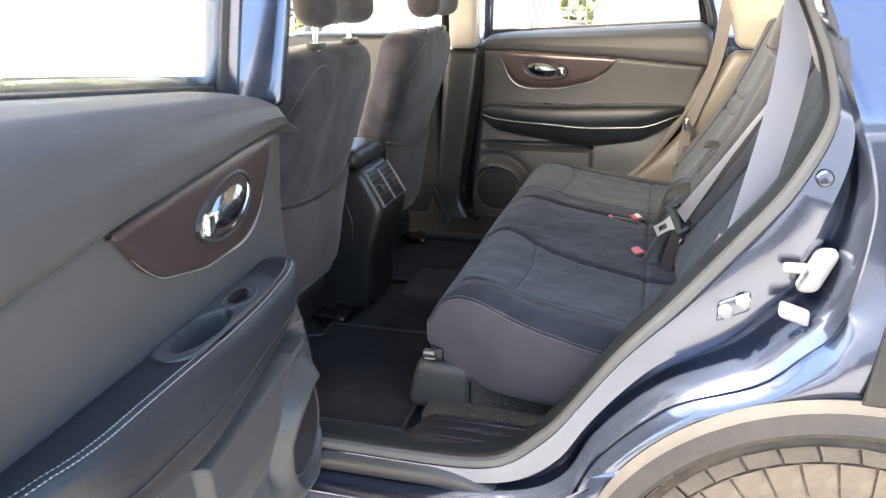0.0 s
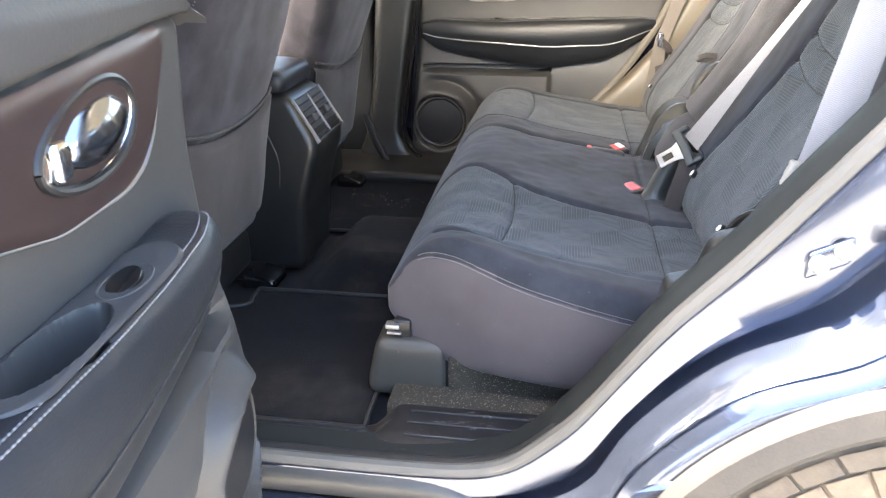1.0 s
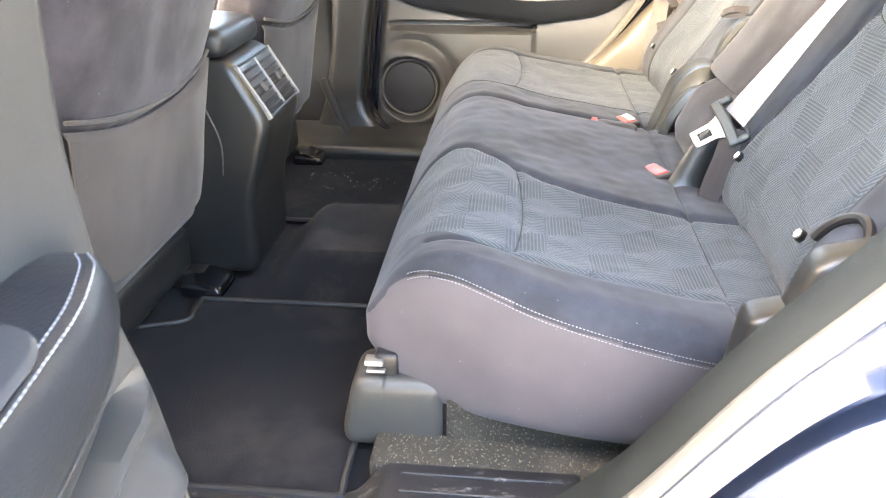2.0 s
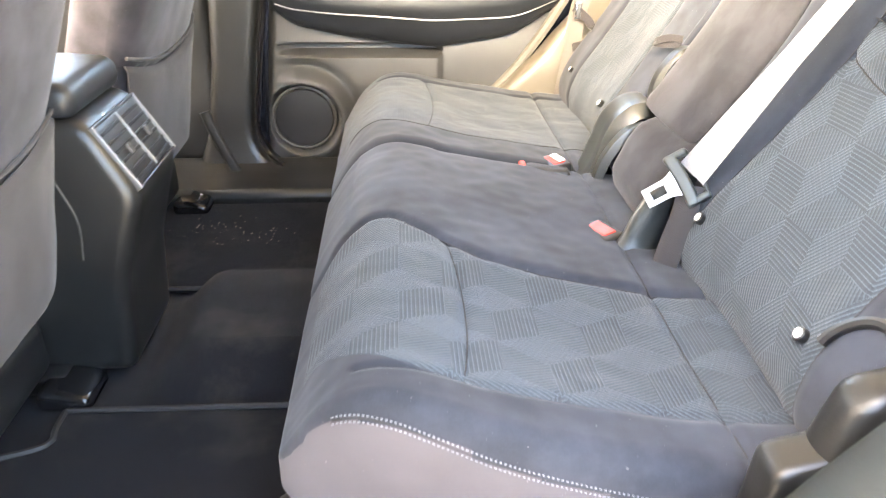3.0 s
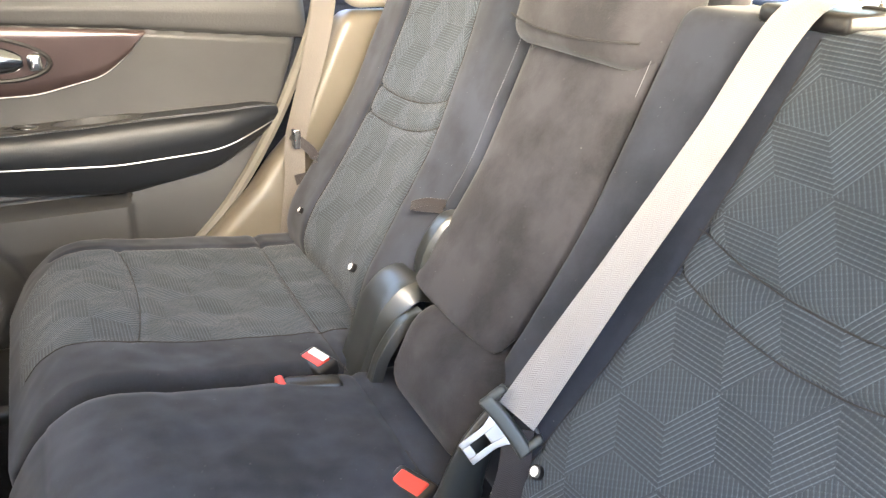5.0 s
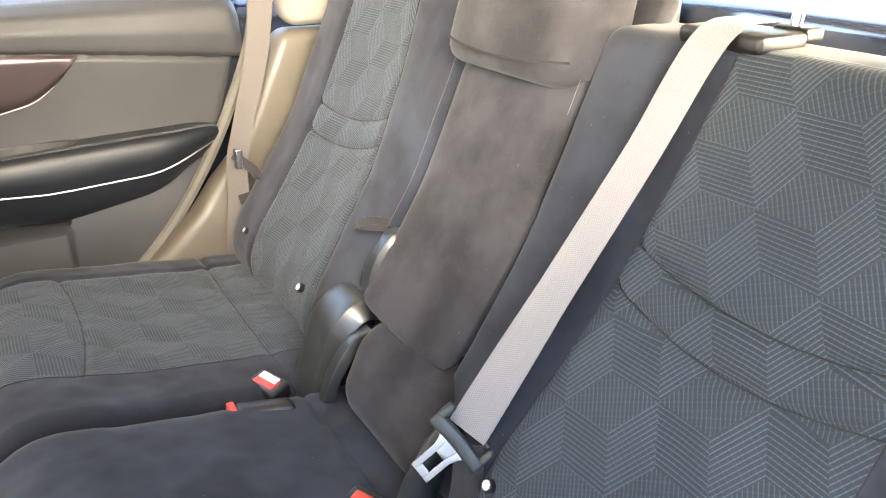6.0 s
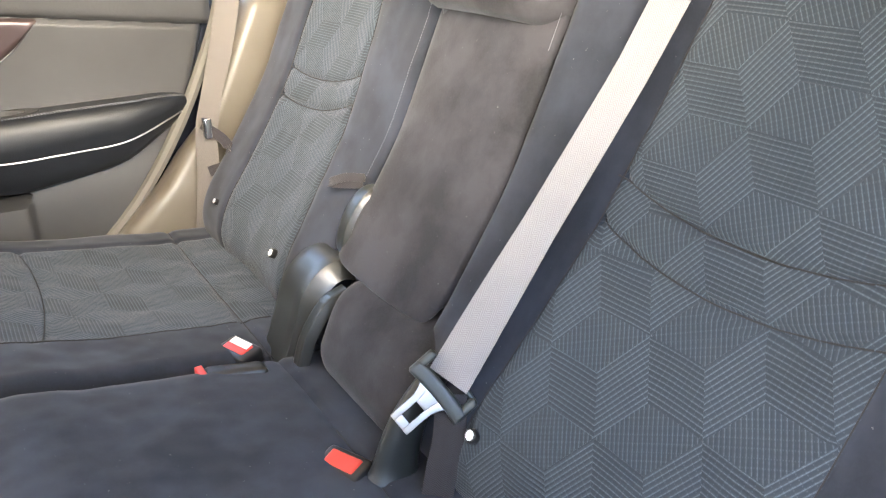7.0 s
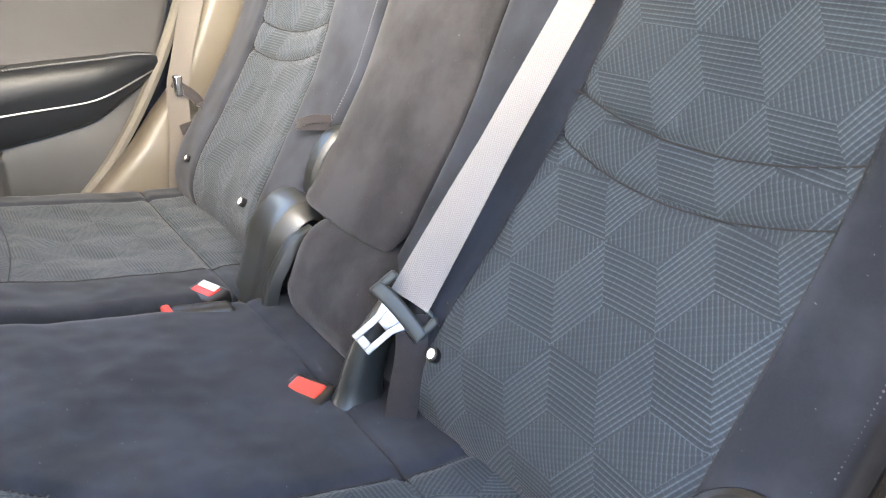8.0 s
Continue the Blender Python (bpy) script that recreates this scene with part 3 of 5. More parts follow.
# tail: side walls, tailgate with its window, luggage floor
alone("luggage_floor", rbox(0.30, 1.30, -0.60, 0.60, 0.50, 0.54, 0.01, (4, 4, 1)), CARPET, "dark carpeted luggage floor", "luggage floor", kind="structure")
for sy in (-1, 1):
    alone("luggage_side", rbox(0.33, 1.25, sy * 0.70 - 0.06, sy * 0.70 + 0.06, 0.50, 1.10, 0.03, (5, 2, 3)), PILLAR, "beige grey luggage side trim", "side trim", kind="structure")
    alone("rear_pillar", tube([(1.15, sy * 0.70, 1.08), (1.22, sy * 0.66, 1.45)], 0.075, 10, 8), PILLAR, "beige rear pillar trim", "pillar trim", kind="structure")
    alone("quarter_glass", rbox(0.45, 1.10, sy * 0.735 - 0.002, sy * 0.735 + 0.002, 1.10, 1.46, 0.001, (1, 1, 1), lambda x, y, z: Vector((x, y - sy * 0.22 * (z - 1.1), z))), GLASS, "clear rear quarter window", "window", kind="structure").visible_shadow = False
alone("tailgate", rbox(1.26, 1.34, -0.72, 0.72, 0.40, 1.06, 0.03, (2, 5, 4)), NAVY, "navy tailgate with grey trim", "tailgate", kind="structure")
alone("rear_window", rbox(1.24, 1.246, -0.64, 0.64, 1.07, 1.46, 0.001, (1, 1, 1)), GLASS, "clear tailgate window", "window", kind="structure").visible_shadow = False
# front end: bulkhead, dashboard, windscreen, near front door
alone("dashboard", rbox(-2.15, -1.72, -0.70, 0.70, 0.55, 1.02, 0.08, (5, 8, 5)), TRIM, "dark dashboard", "dashboard", kind="structure")
alone("bulkhead", rbox(-2.3, -2.2, -0.80, 0.80, 0.20, 1.02, 0.02, (1, 5, 4)), NAVY, "navy bulkhead below the windscreen", "bulkhead", kind="structure")
alone("windscreen", rbox(-2.2, -1.5, -0.66, 0.66, 1.03, 1.034, 0.001, (4, 4, 1), lambda x, y, z: Vector((x, y * (1.1 - 0.15 * (x + 2.2)), z + 0.66 * (x + 2.2)))), GLASS, "clear windscreen", "windscreen", kind="structure").visible_shadow = False
alone("near_front_door", rbox(-1.95, -0.845, -0.905, -0.80, 0.22, 1.08, 0.04, (8, 2, 6), lambda x, y, z: Vector((x, y + 0.03 * max(0, (z - 0.8) / 0.28) ** 2, z))), NAVY, "navy closed front door", "car door", kind="structure")
for sy in (-1, 1):
    alone("front_glass", rbox(-1.86, -0.86, sy * 0.83 - 0.002, sy * 0.83 + 0.002, 1.08, 1.47, 0.001, (3, 1, 3), lambda x, y, z: Vector((max(x, -1.95 + 1.15 * (z - 1.05)), y - sy * 0.40 * (z - 1.08), z))), DOOR_GLASS if sy < 0 else GLASS, "clear front door window", "window", kind="structure").visible_shadow = False
    alone("front_window_frame", tube([(-0.845, sy * 0.845, 1.07), (-0.83, sy * 0.68, 1.48)], 0.022, 8, 8), GLOSS, "gloss black window frame", "window frame", kind="structure")
    # the cover is gloss black; the tan it mirrors is put in as beige
    alone("pillar_cover", rbox(-0.893, -0.800, sy * 0.858 - 0.006, sy * 0.858 + 0.006, 1.085, 1.47, 0.004, (2, 1, 4), lambda x, y, z: Vector((x + 0.33 * (z - 1.085), y - sy * 0.40 * (z - 1.085), z))), PILLAR, "door pillar cover, beige put in for the reflection on it", "pillar trim", kind="structure")

# ---- rear doors: local s runs back from the hinge edge, n into the cabin, z up ----
def s_front(z):
    return -0.025 * min(max((0.80 - z) / 0.35, 0), 1)


def s_rear(z):
    return ease([(0.40, 0.40), (0.46, 0.44), (0.60, 0.575), (0.81, 0.735), (0.97, 0.785), (1.12, 0.80)], z)


def pad_low(s):
    """Height of the seam under the padded top."""
    return lerp_table([(-0.1, 1.042), (0.10, 1.040), (0.45, 1.018), (0.80, 0.985)], s)


def bezel_low(s):
    u = (s - 0.085) / 0.405
    if u <= 0 or u >= 1:
        return 2.0
    return ease([(0, 1.04), (0.04, 0.968), (0.12, 0.922), (0.24, 0.907), (0.52, 0.909), (0.80, 0.936), (0.92, 0.975), (1, 1.02)], u)


def trim_n(s, z):
    """How far the trim stands into the cabin."""
    n = ease([(0.38, 0.020), (0.45, 0.034), (0.60, 0.034), (0.70, 0.024), (0.76, 0.010), (0.90, 0.002), (1.00, 0.008), (1.05, 0.012), (1.09, 0.0), (1.12, -0.03)], z)
    n -= 0.006 * math.exp(-((z - pad_low(s)) / 0.005) ** 2)
    # map pocket: a slot under the armrest, its wall standing proud and ending in a step
    wall = min(max((0.425 - s) / 0.012, 0), 1) * min(max((s - s_front(z) - 0.02) / 0.05, 0), 1)
    n += 0.016 * wall * min(max((0.694 - z) / 0.006, 0), 1) * min(max((z - 0.56) / 0.06, 0), 1)
    n -= 0.034 * wall * min(max((z - 0.692) / 0.006, 0), 1) * min(max((0.716 - z) / 0.006, 0), 1)
    # loudspeaker bowl under an arch, with a hollow round it
    d = math.hypot(s - 0.074, z - 0.532)
    inside = min(1, max(0, (s - s_front(z) - 0.02) / 0.06))
    n += inside * (0.017 * math.exp(-((d - 0.100) / 0.017) ** 2) - 0.018 * math.exp(-((d - 0.134) / 0.015) ** 2) * min(max((z - 0.50) / 0.05, 0), 1)) - 0.034 * min(max((0.094 - d) / 0.016, 0), 1)
    edge = min(s - s_front(z), s_rear(z) - s)
    n -= 0.030 * max(0, 1 - edge / 0.022) ** 2
    return n


def rear_door(name, m, at, label, opened):
    door = thing(name, at, label, "car door", kind="")

    def put(bm):
        bm.transform(m)
        return bm

    zs = [0.39 + 0.0050 * i for i in range(134)]
    rows = []
    for z in zs:
        a, b = s_front(z), s_rear(z)
        rows.append([(a + (b - a) * i / 140, trim_n(a + (b - a) * i / 140, z), z) for i in range(141)])
    panel = part("trim_panel", put(sheet(rows, 0.0)), TRIM_LOW, door, "dark grained door trim panel")
    # padded top, a separate softer skin
    rows = []
    for k in range(26):
        row = []
        for i in range(90):
            s = s_front(1.08) + (s_rear(1.08) - s_front(1.08)) * i / 89
            f = k / 25
            crest = 1.096 + 0.100 * s if opened else 1.092 + 0.045 * s
            e = min(s - s_front(1.08), s_rear(1.08) - s)
            drop = 0.030 * max(0, 1 - e / 0.045) ** 2 + 0.012 * max(0, 1 - s / 0.16) ** 2 + (0.030 * max(0, 1 - (s - s_front(1.08)) / 0.05) ** 2 if opened else 0)
            n = lerp_table([(0, 0.010), (0.10, 0.022), (0.28, 0.027), (0.45, 0.018), (0.60, -0.008), (0.80, -0.045), (1.0, -0.084)], f)
            z = lerp_table([(0, 0.0), (0.10, 0.06), (0.28, 0.38), (0.45, 0.70), (0.60, 0.90), (0.80, 0.99), (1.0, 1.0)], f)
            row.append((s, n - 0.012 * max(0, 1 - e / 0.02) ** 2, pad_low(s) + 0.002 + (crest - drop - pad_low(s)) * z))
        rows.append(row)
    part("padded_top", put(sheet(rows, 0.004)), PAD, door, "soft black padded door top")
    # bronze bezel round the inner handle
    rows = []
    for i in range(61):
        s = 0.087 + 0.401 * i / 60
        lo, hi = bezel_low(s), pad_low(s) - 0.003
        rows.append([(s, trim_n(s, lo + (hi - lo) * j / 14) + 0.006 * math.sin(math.pi * min(1, (j / 14) * 6 + 0.1) / 2), lo + (hi - lo) * j / 14) for j in range(15)])
    bez = part("handle_bezel", put(sheet(rows, 0.004)), BRONZE, door, "glossy bronze trim round the handle")
    rim = [Vector((0.087 + 0.401 * i / 60, trim_n(0.087 + 0.401 * i / 60, bezel_low(0.088 + 0.399 * i / 60)) + 0.005, bezel_low(0.088 + 0.399 * i / 60) - 0.001)) for i in range(61)]
    part("bezel_rim", put(tube(rim, lambda u: 0.0012 + 0.0026 * max(0, 1 - u / 0.42) ** 0.6, 8, 60, (0, 1, 0))), SILVER, bez, "satin silver edge")
    # handle cup, rim and lever
    c = Vector((0.244, trim_n(0.244, 0.974) + 0.0065, 0.974))

    def oval(k, grow=1.0):
        t = k * math.tau / 40
        return Vector((0.078 * grow * math.cos(t), 0, 0.036 * grow * math.sin(t) * (1.0 - 0.16 * math.cos(t))))

    cup = bmesh.new()
    rings = [[c + oval(k, g) + Vector((0, d, -0.10 * oval(k, g).x)) for k in range(40)] for g, d in ((1.0, 0.0060), (0.95, 0.0030), (0.86, -0.0015), (0.55, -0.0030), (0.05, -0.0030))]
    sheet(rings, 0, cup, closed=True)
    part("handle_cup", put(cup), CHROME, door, "polished handle recess")
    part("cup_rim", put(tube([c + oval(k, 1.03) + Vector((0, 0.004, -0.10 * oval(k).x)) for k in range(41)], 0.0042, 8, 60, (0, 1, 0))), BLACK, door)

    def paddle(s, n, z):
        u = (s - c.x + 0.012) / 0.052
        k = math.sqrt(max(0.05, 1 - (0.85 * u) ** 2))
        return Vector((s, n + 0.010 * (1 - u * u) - 0.35 * (z - c.z) ** 2 / 0.02, c.z + (z - c.z) * k - 0.10 * (s - c.x)))

    part("handle_lever", put(rbox(c.x - 0.062, c.x + 0.038, c.y + 0.002, c.y + 0.008, c.z - 0.025, c.z + 0.024, 0.0028, (20, 1, 10), paddle)), TINTED_CHROME, door, "broad chrome inner door handle")
    part("lock_knob", put(rbox(c.x + 0.044, c.x + 0.068, c.y - 0.002, c.y + 0.013, c.z - 0.022, c.z + 0.010, 0.007, (2, 2, 2))), CHROME, door, "small chrome lock lever")

    # armrest: a padded shelf with rounded nose, falling away below
    a0 = 0.055 if opened else 0.012

    def arm(s, n, z, deep=0.085, grow=1.03):
        u = (s - a0) / (0.74 - a0)
        k = (z - 0.768) / 0.085
        depth = 0.082 * ease([(0, 0.25), (0.04, 0.62), (0.14, 0.92), (0.45, 1.0), (0.85, 0.9), (0.97, 0.6), (1.0, 0.3)], u)
        depth *= 0.70 + 0.30 * min(1, k * 1.6)
        top = ease([(0, 0.838), (0.08, 0.858), (0.3, 0.852), (0.7, 0.862), (0.95, 0.866), (1, 0.852)], u)
        low = ease([(0, 0.805), (0.05, 0.768), (0.25, 0.738), (0.55, 0.712), (0.8, 0.742), (1, 0.835)], u)
        if k > 0.7:
            e = math.hypot((s - 0.375) / (0.068 * grow), (n - 0.034) / (0.024 * grow))
            top -= deep * (1 - min(1, max(0, (e - 0.70) / 0.30)) ** 2) * (k - 0.7) / 0.3 if e < 1 else 0
        return Vector((s, n / 0.082 * depth, low + (top - low) * k))

    a = part("armrest", put(rbox(a0, 0.74, -0.01, 0.082, 0.768, 0.853, 0.024, (150, 40, 8), arm)), ARMSKIN, door, "padded black armrest with pale stitching")
    for off, lift in ((0.006, 0.0008), (0.015, 0.0010)):
        line = []
        for i in range(250):
            s = 0.075 + 0.645 * i / 249
            p = arm(s, 0.082, 0.853)
            line.append(Vector((s, p.y - off - 0.004, p.z - 0.0012 + lift)))
        part("stitching", put(dash(line, 2, 1, (0, 0, 1), 0.0009)), THREAD_PALE, a, "pale grey stitching")
    line = []
    for i in range(60):
        s = a0 + 0.012 + (0.70 - a0) * i / 59
        u = (s - a0) / (0.74 - a0)
        k = ease([(0, 0.40), (0.3, 0.50), (0.6, 0.46), (1, 0.30)], u)
        p = arm(s, 0.082, 0.768 + 0.085 * k)
        line.append(Vector((s, p.y + 0.0006, p.z)))
    part("trim_line", put(tube(line, 0.0016, 8, 60, (0, 1, 0))), RUBBER_DARK if opened else SILVER, a, "fine trim line along the armrest")
    # switch plate with the pull cup
    rows = []
    for i in range(121):
        ps = 0.185 + 0.280 * i / 120
        edge = 0.030 * math.sqrt(max(0.0, 1 - max(0.0, (abs(i / 60 - 1) - 0.72) / 0.28) ** 2))
        row = []
        for j in range(37):
            pn = 0.034 + (j / 18 - 1) * max(edge, 0.002)
            q = arm(ps, pn, 0.853, 0.064, 1.0)
            row.append((ps, pn, q.z + 0.0028 - 0.0022 * max(0, abs(j / 18 - 1) - 0.85) / 0.15))
        rows.append(row)
    part("switch_plate", put(sheet(rows, 0.0015)), TRIM_LOW, a, "dark switch plate with an oval pull cup")
    zz = arm(0.265, 0.04, 0.853).z
    well = bmesh.new()
    rings = [[(0.266 + 0.036 * g * math.cos(k * math.tau / 32), 0.034 + 0.019 * g * math.sin(k * math.tau / 32), zz + h) for k in range(32)] for g, h in ((1.06, 0.0026), (1.0, 0.0042), (0.92, 0.0038), (0.82, 0.0012), (0.05, 0.0008))]
    part("switch_well", put(sheet(rings, 0, well, closed=True)), TRIM_LOW, a, "oval recess round the window switch")
    rocker = lathe([(1.0, 0.0), (1.0, 0.0026), (0.9, 0.0046), (0.5, 0.0052), (0.05, 0.0050)], (0, 0, 0), (0, 0, 1), 28)
    part("window_switch", put(moved(rocker, Matrix.Translation((0.268, 0.034, zz + 0.0012)) @ Matrix.Rotation(radians(8), 4, "Y") @ Matrix.Diagonal((0.024, 0.0135, 1, 1)))), GLOSS, a, "black rocker window switch")
    # loudspeaker grille and ring
    sc = Vector((0.074, 0.026, 0.532))
    part("speaker_grille", put(lathe([(0.0745, -0.004), (0.0745, 0.002), (0.071, 0.006), (0.04, 0.008), (0.001, 0.009)], sc, (0, 1, 0), 48)), TRIM, door, "round black loudspeaker grille")
    part("speaker_ring", put(tube([sc + Vector((0.079 * math.cos(k * math.tau / 48), 0.002, 0.079 * math.sin(k * math.tau / 48))) for k in range(49)], 0.004, 8, 64, (0, 1, 0))), GREY, door)
    # outer skin with the rear cut, and the painted edge
    rows = []
    for k in range(30):
        z = 0.36 + 0.72 * k / 29
        a0, b0 = s_front(z) - 0.012, s_rear(z) + 0.022
        ring = []
        for i in range(33):
            ring.append((a0 + (b0 - a0) * i / 32, -0.118 - 0.022 * math.sin(math.pi * min(1, k / 29 * 1.1)), z))
        for i in range(33):
            ring.append((b0 - (b0 - a0) * i / 32, -0.026 - 0.062 * min(1, max(0, (z - 1.02) / 0.05)), z))
        rows.append(ring)
    skin = sheet(rows, 0.0, None, True)
    part("outer_skin", put(skin), NAVY, door, "dark navy painted door shell")
    # window frame, pane, weather strip
    a1, b1, top = 0.012, 0.795, 1.475
    lean = 0.20

    def fr(s, z, n=-0.092):
        return Vector((s, n + lean * max(0, z - 1.08) , z))

    frame_line = [fr(a1, 1.06), fr(a1 + 0.012, 1.25), fr(a1 + 0.03, 1.42), fr(a1 + 0.10, top), fr(0.35, top + 0.012), fr(0.56, top - 0.02), fr(0.70, 1.36), fr(0.79, 1.17), fr(b1 + 0.01, 1.06)]
    wf = part("window_frame", put(tube(frame_line, 0.020, 10, 70, (0, 1, 0), 1.6)), NAVY, door, "navy window frame")
    part("frame_seal", put(tube([p + Vector((0.5 * (0.36 - p.x) * 0.07, 0.012, -0.022 if p.z > 1.4 else 0)) for p in frame_line], 0.010, 8, 70, (0, 1, 0))), RUBBER_DARK, wf, "black rubber window channel")
    part("division_bar", put(tube([fr(0.770, 1.10, -0.090), fr(0.715, 1.36, -0.090)], 0.011, 8, 8, (0, 1, 0))), GLOSS, wf, "gloss black window bar")
    rows = []
    for k in range(12):
        z = 1.075 + 0.40 * k / 11
        sa = a1 + 0.02 * k / 11
        sb = ease([(1.07, 0.79), (1.17, 0.775), (1.36, 0.69), (1.46, 0.56), (1.48, 0.50)], z)
        rows.append([tuple(fr(sa + (sb - sa) * i / 12, z, -0.098)) for i in range(13)])
    g = part("window_pane", put(sheet(rows, 0.004)), GLASS, door, "clear lowered-tint window pane")
    g.visible_shadow = opened
    part("weather_strip", put(rbox(0.015, 0.79, -0.092, -0.082, 1.090, 1.104, 0.004, (10, 1, 1), lambda s, n, z: Vector((s, n, z + (0.100 if opened else 0.045) * s)))), RUBBER_DARK, door, "black window weather strip")
    part("outer_strip", put(rbox(0.0, 0.79, -0.124, -0.104, 1.084, 1.120 if opened else 1.100, 0.004, (10, 1, 1), lambda s, n, z: Vector((s, n, z + (0.100 if opened else 0.045) * s)))), CHROME, door, "bright chrome window strip")
    return door


ANG = radians(84)
SD, ND = (math.cos(ANG), -math.sin(ANG)), (math.sin(ANG), math.cos(ANG))
NEAR_DOOR = Matrix(((SD[0], ND[0], 0, -0.659), (SD[1], ND[1], 0, -0.872), (0, 0, 1, 0), (0, 0, 0, 1)))
FAR_DOOR = Matrix(((1, 0, 0, -0.705), (0, -1, 0, 0.765), (0, 0, 1, 0), (0, 0, 0, 1)))
rear_door("rear_door", NEAR_DOOR, (-0.655, -0.905, 0.37), "open navy car door with black trim and bronze handle panel", True)
rear_door("rear_door", FAR_DOOR, (-0.705, 0.765, 0.37), "closed rear car door with dark trim and chrome handle", False)

# ---- rear bench ----
TOP = [(-0.52, 0.56), (-0.49, 0.625), (-0.45, 0.668), (-0.41, 0.685), (-0.36, 0.680), (-0.30, 0.662), (-0.18, 0.641), (-0.10, 0.628), (-0.04, 0.622), (0.04, 0.616)]
LOW = [(-0.52, 0.540), (-0.49, 0.500), (-0.46, 0.475), (-0.42, 0.462), (-0.36, 0.455), (-0.20, 0.452), (0.03, 0.452)]


def mid_seam(x):
    """Sideways place of the seam between the outer and the middle place."""
    return ease([(-0.50, 0.24), (-0.45, 0.215), (-0.41, 0.200), (-0.36, 0.240), (-0.30, 0.282), (-0.20, 0.308), (-0.05, 0.332)], x)


def groove(d, w=0.006, h=0.006):
    return -h * math.exp(-(d / w) ** 2)


def cushion_top(x, y, mid):
    """Height of the bench's seat at x, y (y mirrored so that the outer side is positive)."""
    z = ease(TOP, x)
    if mid:
        z += groove(y - mid_seam(x), 0.008, 0.008)
        z += 0.010 * math.exp(-((y - 0.02) / 0.16) ** 2) * (1 if x > -0.46 else 0.5)
    inner = mid_seam(x) if mid else 0.215
    if inner < y < 0.58:
        z += groove(x + 0.318 + 0.02 * ((y - 0.42) / 0.2) ** 2, 0.007, 0.005)
        z += 0.010 * math.sin(math.pi * (y - inner) / (0.58 - inner)) * math.exp(-((x + 0.20) / 0.12) ** 2) * -1
    z += groove(y - 0.578, 0.006, 0.004) * (x > -0.44)
    z += groove(x + 0.072, 0.006, 0.005)
    z += 0.0025 * noise.noise((x * 14, y * 14, 3.0)) + 0.0012 * noise.noise((x * 40, y * 40, 1.0))
    return z


def pad_box(x0, x1, y0, y1, r, n, bend, knit, uv):
    """A cushion body: plan with round corners, height given by z in 0..1 so that edges stay soft."""
    return rbox(x0, x1, y0, y1, 0.0, 0.19, r, n, lambda x, y, z: bend(x, y, z / 0.19), lambda x, y, z: knit(x, y, z / 0.19), uv)


def corner(x, o):
    """How far the rounded front corner draws the outer side in."""
    k = min(max((o - 0.38) / 0.28, 0), 1)
    return 0.068 * max(0, (-0.12 - x) / 0.333) ** 2 * k * k


def stitch_drop(x):
    """How far the outer seam lies below the cushion's top."""
    return ease([(-0.46, 0.008), (-0.42, 0.019), (-0.36, 0.028), (-0.28, 0.031), (0.0, 0.043)], x)


def cushion(name, y0, y1, sign, mid, label):

    def bend(x, y, z):
        o = y * sign
        t, l = cushion_top(x, o, mid), ease(LOW, x)
        return Vector((x, y - sign * corner(x, o), l + (t - l) * z))

    def knit(x, y, z):
        o = y * sign
        inner = mid_seam(x) if mid else 0.215 + 0.03 * max(0, (-0.35 - x) / 0.1)
        front = min(max((-0.34 - x) / 0.14, 0), 1)
        d = min(o - inner, 0.578 - 0.07 * front ** 2 - o, x + 0.494)
        if o > 0.62 and z < 1 - (stitch_drop(x) + 0.005) / (ease(TOP, x) - ease(LOW, x)):
            return -1.0
        return d if z > 0.6 else min(d, (z - 0.6) * 0.1)

    c = part("seat_cushion", pad_box(-0.515, 0.035, y0, y1, 0.030, (120, int((y1 - y0) / 0.005), 30), bend, knit, lambda x, y, z: (y * sign, x + 0.6)), KNIT, bench, label)
    skin = lambda x, o: Vector((x, (o - corner(x, o)) * sign, cushion_top(x, o, mid) + 0.0004))
    xs = [-0.485 + 0.455 * i / 40 for i in range(41)]
    o_in = (lambda x: mid_seam(x)) if mid else (lambda x: 0.215 + 0.03 * max(0, (-0.35 - x) / 0.1))
    part("seam", tube([skin(x, o_in(x)) for x in xs], 0.0010, 6, 60), THREAD_DARK, c)
    part("seam", tube([skin(-0.318 - 0.02 * ((o - 0.42) / 0.2) ** 2, o) for o in [o_in(-0.318) + (0.576 - o_in(-0.318)) * i / 20 for i in range(21)]], 0.0009, 6, 40), THREAD_DARK, c)
    part("seam", tube([skin(-0.072, 0.10 + 0.53 * i / 20) for i in range(21)], 0.0009, 6, 40), THREAD_DARK, c)
    if sign < 0:
        line = [Vector((x, y0 + corner(x, 0.66), ease(TOP, x) - stitch_drop(x))) for x in [-0.455 + 0.0021 * i for i in range(210)]]
        for dz in (0.0, -0.008):
            part("stitching", dash([p + Vector((0, 0.0004, dz)) for p in line], 2, 1, (0, -1, 0), 0.0007), THREAD_PALE, c, "double pale stitching")
        part("seam", tube([p + Vector((0, 0.0012, -0.0040)) for p in line[::12]], 0.0014, 6, 40, (0, -1, 0)), THREAD_DARK, c)
    return c


bench = thing("rear_bench", (0.0, 0.0, 0.48), "charcoal rear bench in suede and ribbed cloth, empty", "car seat")
cushion("seat_cushion", -0.66, 0.098, -1, True, "wide rear seat cushion in charcoal suede and ribbed cloth")
cushion("seat_cushion", 0.106, 0.655, 1, False, "narrow rear seat cushion in charcoal suede and ribbed cloth")

